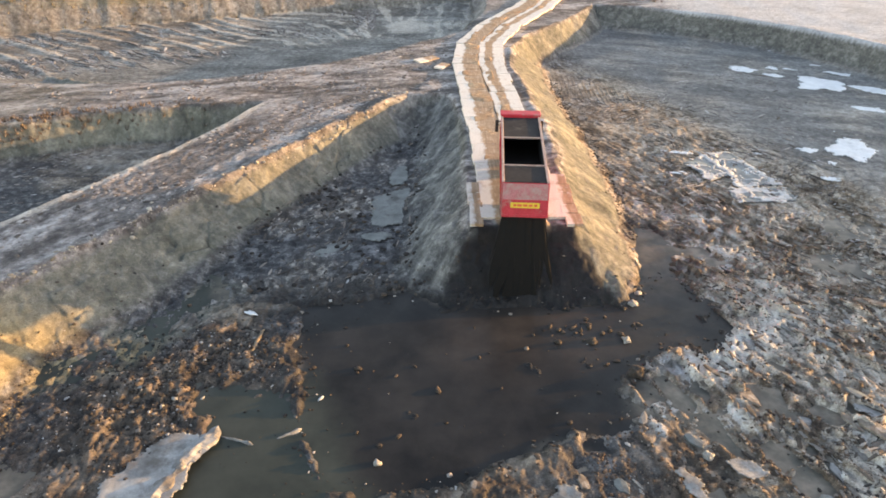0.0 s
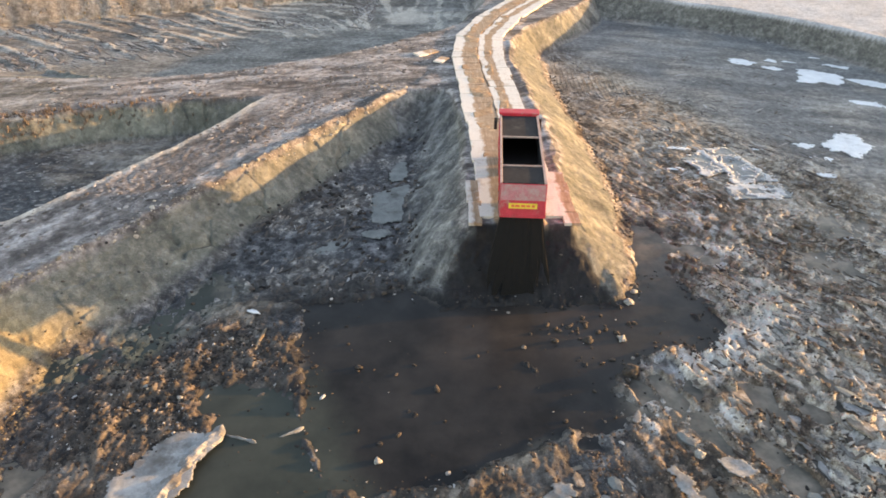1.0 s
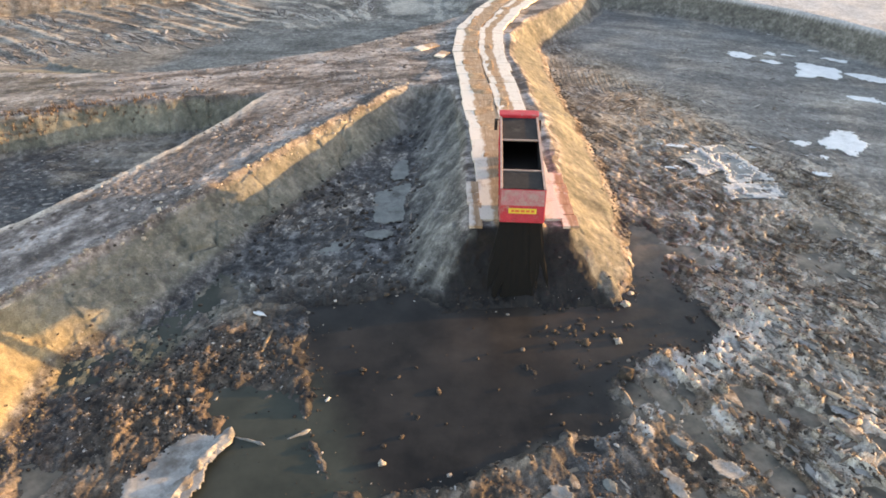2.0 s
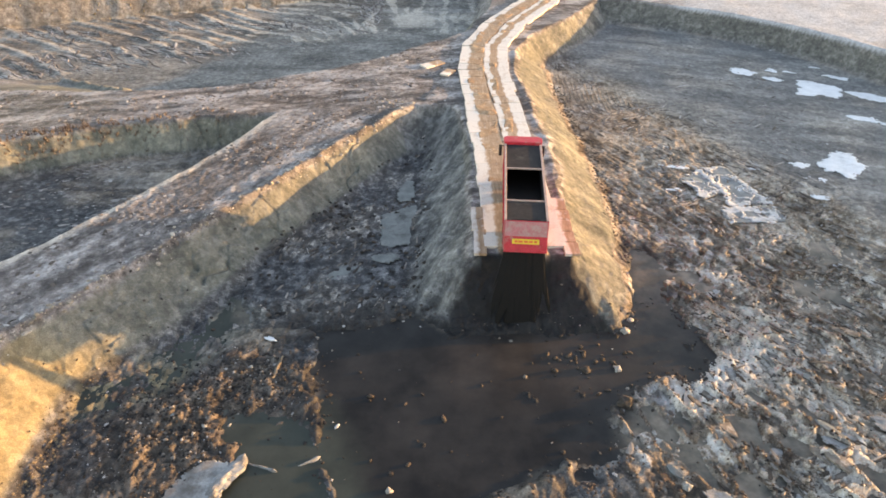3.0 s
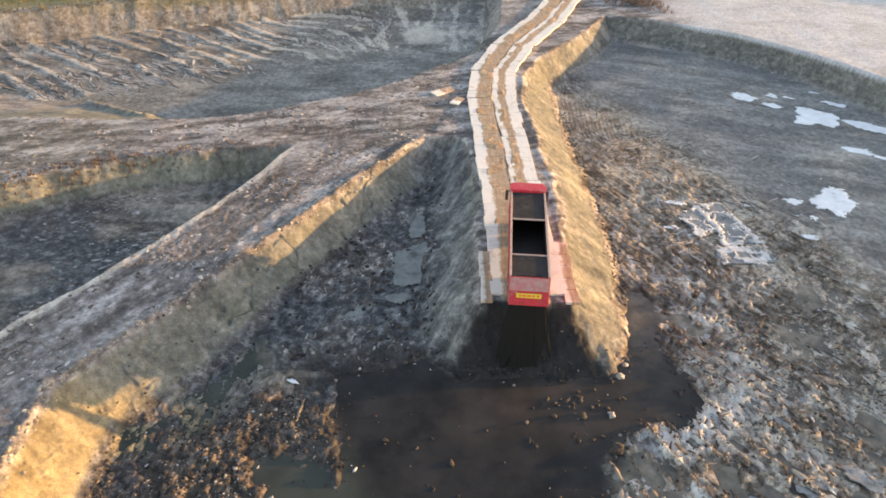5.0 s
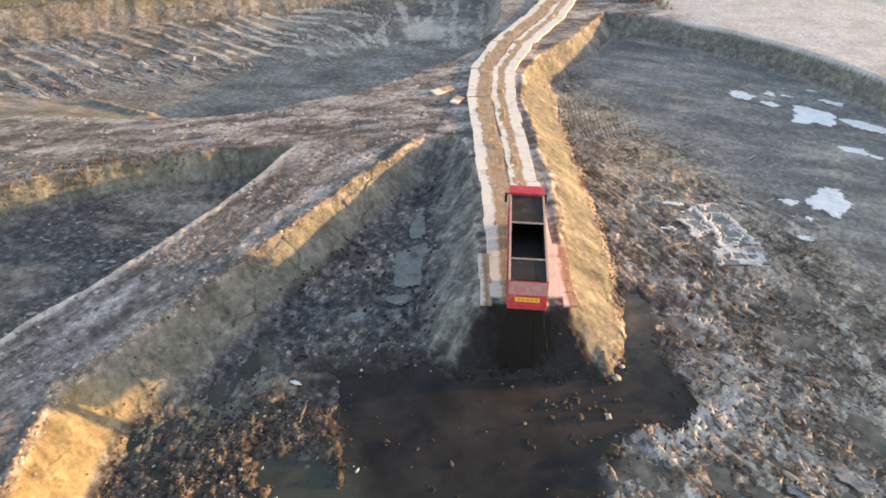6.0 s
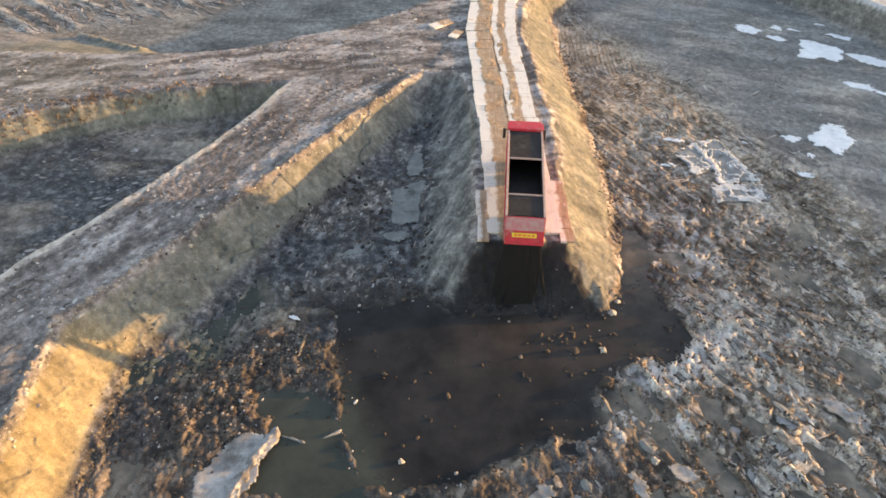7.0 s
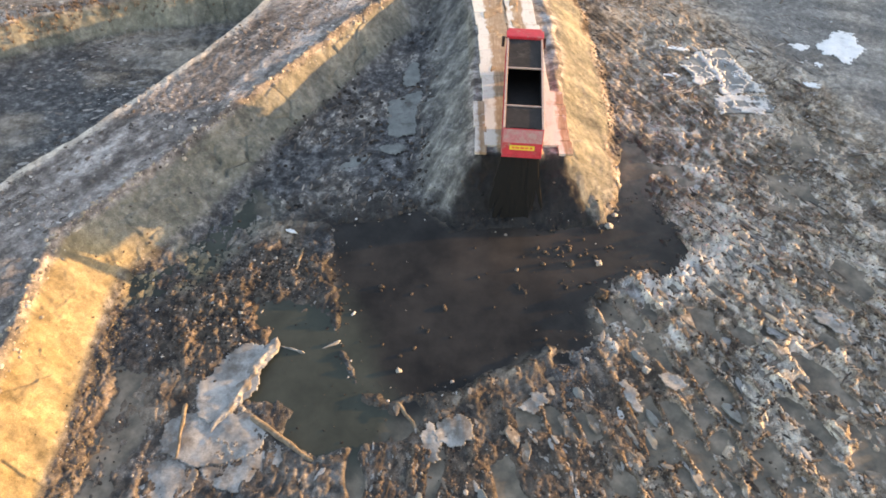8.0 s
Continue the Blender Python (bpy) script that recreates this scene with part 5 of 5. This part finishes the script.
x, y = spots(9000, 8, 34, 10, 62, lambda x, y: (1 - 0.8 * soft(y, 32, 44)) * soft(x, 12, 16) * (0.35 + 0.6 * fbm(x, y, 4, 3, 135)) * low(x, y) * soft(outside(x, y, BLACK_POOL), 0, 0.6) * soft(outside(x, y, HAUL_DYKE), 4, 5) * (1 - 0.6 * soft(y + 0.5 * x, 66, 78)))
strewn("rut_crests", "frozen crests of mud between the wheel ruts", CREST, x, y, sizes(len(x), 0.035, 0.10), False, 0.15, 6.0, np.where(fbm(x, y, 5, 2, 137) > -0.1, -math.pi / 2 + np.arctan(0.1 + 0.03 * x), 0.45), 0.5)
x, y = spots(90000, -4, 26, 9, 36, lambda x, y: ((0.08 + 0.6 * land(x, y)[1]["rut"]) * (0.5 + 1.2 * fbm(x, y, 2.0, 3, 161))) * low(x, y) * soft(outside(x, y, BLACK_POOL), 0, 0.5))
strewn("crumbs", "red-brown crumbs along the crests of the ruts", CRUMB, x, y, sizes(len(x), 0.02, 0.085), False, 0.3)
x, y = spots(26000, -8, 27, 8, 37, lambda x, y: (0.14 + 0.6 * fbm(x, y, 2.6, 4, 191)) * low(x, y) * soft(outside(x, y, BLACK_POOL), 0.1, 0.6) * soft(outside(x, y, GREEN_POND), 0.1, 0.6) * soft(outside(x, y, HAUL_DYKE), 4.5, 6))
strewn("mud_plates", "broken flat plates of frozen mud and dirty ice", PLATES, x, y, sizes(len(x), 0.03, 0.15), False, 0.0, 2.4, -math.pi / 2 + np.arctan(0.1 + 0.03 * x) + 0.4 * fbm(x, y, 6, 2, 193), 0.22)
x, y = spots(16000, -4, 11, 11, 22, lambda x, y: (0.35 + 0.7 * fbm(x, y, 1.6, 4, 221)) * low(x, y) * soft(outside(x, y, BLACK_POOL), 0.0, 0.5) * soft(outside(x, y, GREEN_POND), 0.1, 0.6))
strewn("shore_crumbs", "dark red-brown crumbs on the shore of the pool", CRUMB, x, y, sizes(len(x), 0.02, 0.085), False, 0.1)
x, y = spots(5000, -19, -6, 13, 29, lambda x, y: (0.25 + 0.9 * fbm(x, y, 1.4, 4, 223)) * low(x, y) * soft(outside(x, y, GREEN_POND), 0.1, 0.6))
strewn("pale_specks", "pale frosty specks among the dark rubble", TOP_CRUMB, x, y, sizes(len(x), 0.015, 0.06), False, 0.2)
x, y = spots(600, -22, -2, 24, 56, lambda x, y: np.exp(-((outside(x, y, LEFT_DYKE) - 1.9) / 0.9) ** 2) * soft((x + 26) * 0.85 - (y - 40) * 0.53, 9, 11) * (0.2 + 0.8 * fbm(x, y, 3, 3, 165)))
strewn("slope_clods", "dark clods caught on the clay slope", DARK_CLOD, x, y, sizes(len(x), 0.03, 0.13))
x, y = spots(2500, -12, -1, 32, 57, lambda x, y: (0.3 + 0.6 * fbm(x, y, 4, 3, 136)) * low(x, y))
strewn("smeared_crests", "smeared crests of half-frozen mud", CREST, x, y, sizes(len(x), 0.03, 0.09), False, 0.2, 5.0, 1.2)
x, y = spots(6000, -14, 0, 31, 58, lambda x, y: (0.22 + 0.5 * fbm(x, y, 3, 3, 133)) * low(x, y))
strewn("cove_clods", "dark clods on the mud between the dykes", CLOD, x, y, sizes(len(x), 0.03, 0.18))
x, y = spots(26000, -24, 0, 8, 58, lambda x, y: np.exp(-((outside(x, y, LEFT_DYKE) + 0.1) / 0.4) ** 2) * 0.7 * np.maximum((x + 26) * 0.85 - (y - 40) * 0.53 > 7, y < 25))
strewn("crest_clods", "crumbled earth along the crest of the dyke", CLAY_CLOD, x, y, sizes(len(x), 0.04, 0.17))
x, y = spots(9000, -21, -15.5, 8, 26.5, lambda x, y: np.exp(-((outside(x, y, LEFT_DYKE) - 3.5) / 0.55) ** 2) * 0.8)
strewn("toe_clods", "clods rolled to the foot of the clay bank", TOE_CLOD, x, y, sizes(len(x), 0.02, 0.10), False, 0.0)
x, y = spots(12000, 7, 15, 37, 70, lambda x, y: np.exp(-((outside(x, y, HAUL_DYKE) - 4.1) / 0.5) ** 2) * 0.7)
strewn("bank_clods", "dark clods at the foot of the lit bank", DARK_CLOD, x, y, sizes(len(x), 0.03, 0.13), False, -0.1)

x, y = spots(60000, -42, 7, 26, 80, lambda x, y: soft(land(x, y)[0], 2.45, 2.65) * soft(np.abs(along(ROAD_LINE, x, y)[1]), 3.0, 3.6) * (0.16 + 0.5 * fbm(x, y, 3, 4, 211)) * (1 - soft(y, 76, 80)))
strewn("dyke_crumbs", "pale and brown crumbs of frosty earth on the dyke tops", TOP_CRUMB, x, y, sizes(len(x), 0.03, 0.15), False, 0.0, 1.4, None, 0.35)
x, y = spots(9000, -48, -14, 31, 56, lambda x, y: (0.20 + 0.8 * fbm(x, y, 4, 4, 213)) * low(x, y))
strewn("pit_smears", "pale frosty smears of mud in the side pit", TOP_CRUMB, x, y, sizes(len(x), 0.04, 0.16), False, -0.1, 2.6, 0.15, 0.3)
x, y = spots(16000, -62, -9, 66, 104, lambda x, y: (0.25 + 0.8 * fbm(x, y, 5, 4, 215)) * low(x, y) * soft(y - (86 + np.minimum(x + 10, 0) * 0.45), -3, 2))
strewn("drag_smears", "pale frosty crests dragged across the far basin", TOP_CRUMB, x, y, sizes(len(x), 0.05, 0.15), False, -0.1, 9.0, np.arctan2(-1.0, np.clip((-x - 6) / 14, 0.0, 1.3)), 0.35)
x, y = spots(14000, 9, 34, 36, 76, lambda x, y: (0.18 + 0.7 * fbm(x, y, 3, 4, 217)) * low(x, y) * soft(outside(x, y, HAUL_DYKE), 4.6, 6) * (1 - 0.75 * soft(y + 2.2 * x, 104, 114)))
strewn("hatched_crests", "pinkish-brown crests of frozen track marks", TOP_CRUMB, x, y, sizes(len(x), 0.04, 0.11), False, -0.1, 5.5, np.where(fbm(x, y, 4, 3, 219) > 0, -0.98, 0.55), 0.4)


def tufts(name, label, x, y, tall, mat=None):
    n = len(x)
    z = land(x, y)[0]
    co, tri = [], []
    for k in range(7):
        a = rng.rand(n) * math.tau
        r0, lean = 0.10 * rng.rand(n), 0.25 + 0.5 * rng.rand(n)
        hgt = tall * (0.5 + 0.8 * rng.rand(n))
        bx, by = x + np.cos(a) * r0, y + np.sin(a) * r0
        w = 0.035
        co.append(np.stack([np.stack([bx - np.sin(a) * w, by + np.cos(a) * w, z - 0.02], 1), np.stack([bx + np.sin(a) * w, by - np.cos(a) * w, z - 0.02], 1),
                            np.stack([bx + np.cos(a) * hgt * lean, by + np.sin(a) * hgt * lean, z + hgt], 1)], 1))
    co = np.concatenate(co).reshape(-1, 3)
    me = bpy.data.meshes.new(name)
    me.from_pydata(co.tolist(), [], np.arange(len(co)).reshape(-1, 3).tolist())
    me.materials.append(mat or STRAW)
    return tagged(new(name, me), label, "grass", kind="stuff")


x, y = spots(9000, -60, -16, 44, 58, lambda x, y: np.exp(-(outside(x, y, CROSS_DYKE) / 0.7) ** 2) * soft(-x, 18, 32) * (y < 56))
tufts("dry_grass", "dry brown grass along the crest of the dyke", x, y, 0.35, SHRUB)
x, y = spots(16000, -70, 8, 86, 118, lambda x, y: 0.5 * np.exp(-((outside(x, y, BOWL) - 0.4) / 1.0) ** 2) + 0.25 * soft(outside(x, y, BOWL), 2, 4))
tufts("rough_grass", "rough yellow-green grass above the far wall", x, y, 0.4)


x, y = spots(2600, 20.5, 31, 95.5, 112, lambda x, y: 0.5 * np.exp(-(((x - 25.5) / 4) ** 2 + ((y - 101) / 5) ** 2)) + 0.6 * fbm(x, y, 2.5, 3, 181))
tufts("dry_shrubs", "low brown shrubs and weeds behind the basin wall", x, y, 0.55, SHRUB)
x, y = spots(2500, 50, 72, 96, 118, lambda x, y: soft(y + 0.4 * x, 128, 132))
tufts("reeds", "tan dry reeds at the edge of the pale ground", x, y, 1.0)


# ---- the slab road ----
def slab_mesh(seed, mat):
    bm = bmesh.new()
    box(bm, -0.5, 0.5, -0.5, 0.5, -0.5, 0.5)
    bmesh.ops.bevel(bm, geom=[e for e in bm.edges if abs(e.verts[0].co.z - e.verts[1].co.z) < 0.1 and e.verts[0].co.z > 0], offset=0.012, segments=1, affect="EDGES")
    r = random.Random(seed)
    for v in bm.verts:
        v.co.x += r.uniform(-0.012, 0.012)
        v.co.y += r.uniform(-0.012, 0.012)
    me = bpy.data.meshes.new("slab")
    bm.to_mesh(me)
    bm.free()
    me.materials.append(mat)
    return me


road = tagged(new("road"), "haul road of muddy concrete slabs along the dyke", "road", kind="structure")
SLAB_MESHES = {mat.name: [slab_mesh(k, mat) for k in range(5)] for mat in (SLAB, LEFT_SLAB, RIGHT_SLAB)}
pick = random.Random(4)


def lay(x, y, turn, wide, long, z, mat=SLAB):
    ob = new("slab", pick.choice(SLAB_MESHES[mat.name]))
    ob.parent = road
    ob.matrix_world = pose(x, y, z - 0.09, pick.uniform(-0.8, 0.8), pick.uniform(-0.8, 0.8), turn + pick.uniform(-1, 1)) @ Matrix.Diagonal((wide, long, 0.18, 1))


def point_on(line, run):
    for (ax, ay), (bx, by) in zip(line, line[1:]):
        size = math.hypot(bx - ax, by - ay)
        if run <= size:
            return ax + (bx - ax) * run / size, ay + (by - ay) * run / size, math.degrees(math.atan2(by - ay, bx - ax)) - 90
        run -= size
    return None


for side, wide in ((-1.23, 2.36), (1.23, 2.36)):
    run = 0.9
    while run < 76:
        long = pick.uniform(1.5, 2.3)
        x, y, turn = point_on(ROAD_LINE, run + long / 2)
        off = side + pick.uniform(-0.06, 0.06)
        c, sn = math.cos(radians(turn)), math.sin(radians(turn))
        lay(x + off * c, y + off * sn, turn, wide + pick.uniform(-0.15, 0.15), long - 0.015, ROAD_Z - 0.01 + pick.uniform(-0.015, 0.015), LEFT_SLAB if side < 0 else RIGHT_SLAB)
        run += long
for x0, x1, y1 in ((1.5, 2.25, 39.0), (6.85, 7.75, 39.6)):
    y = 33.7
    while y < y1:
        long = pick.uniform(1.2, 1.5)
        lay((x0 + x1) / 2 + pick.uniform(-0.06, 0.06), y + long / 2, -1, x1 - x0, long - 0.05, ROAD_Z - 0.02 + pick.uniform(-0.015, 0.015))
        y += long


def build_loose_slab(x, y, turn, wide, long):
    bm = bmesh.new()
    box(bm, -wide / 2, wide / 2, -long / 2, long / 2, 0, 0.16, 0.02)
    ob = part("loose_slab", bm, SLAB, None)
    ob.matrix_world = pose(x, y, height(x, y) - 0.02, 2, 1, turn)
    return tagged(ob, "pale concrete slab lying on the dyke beside the road", "concrete slab", "loose slabs")


build_loose_slab(-1.6, 67.4, 40, 2.4, 1.1)
build_loose_slab(-0.1, 65.0, 65, 1.7, 0.9)
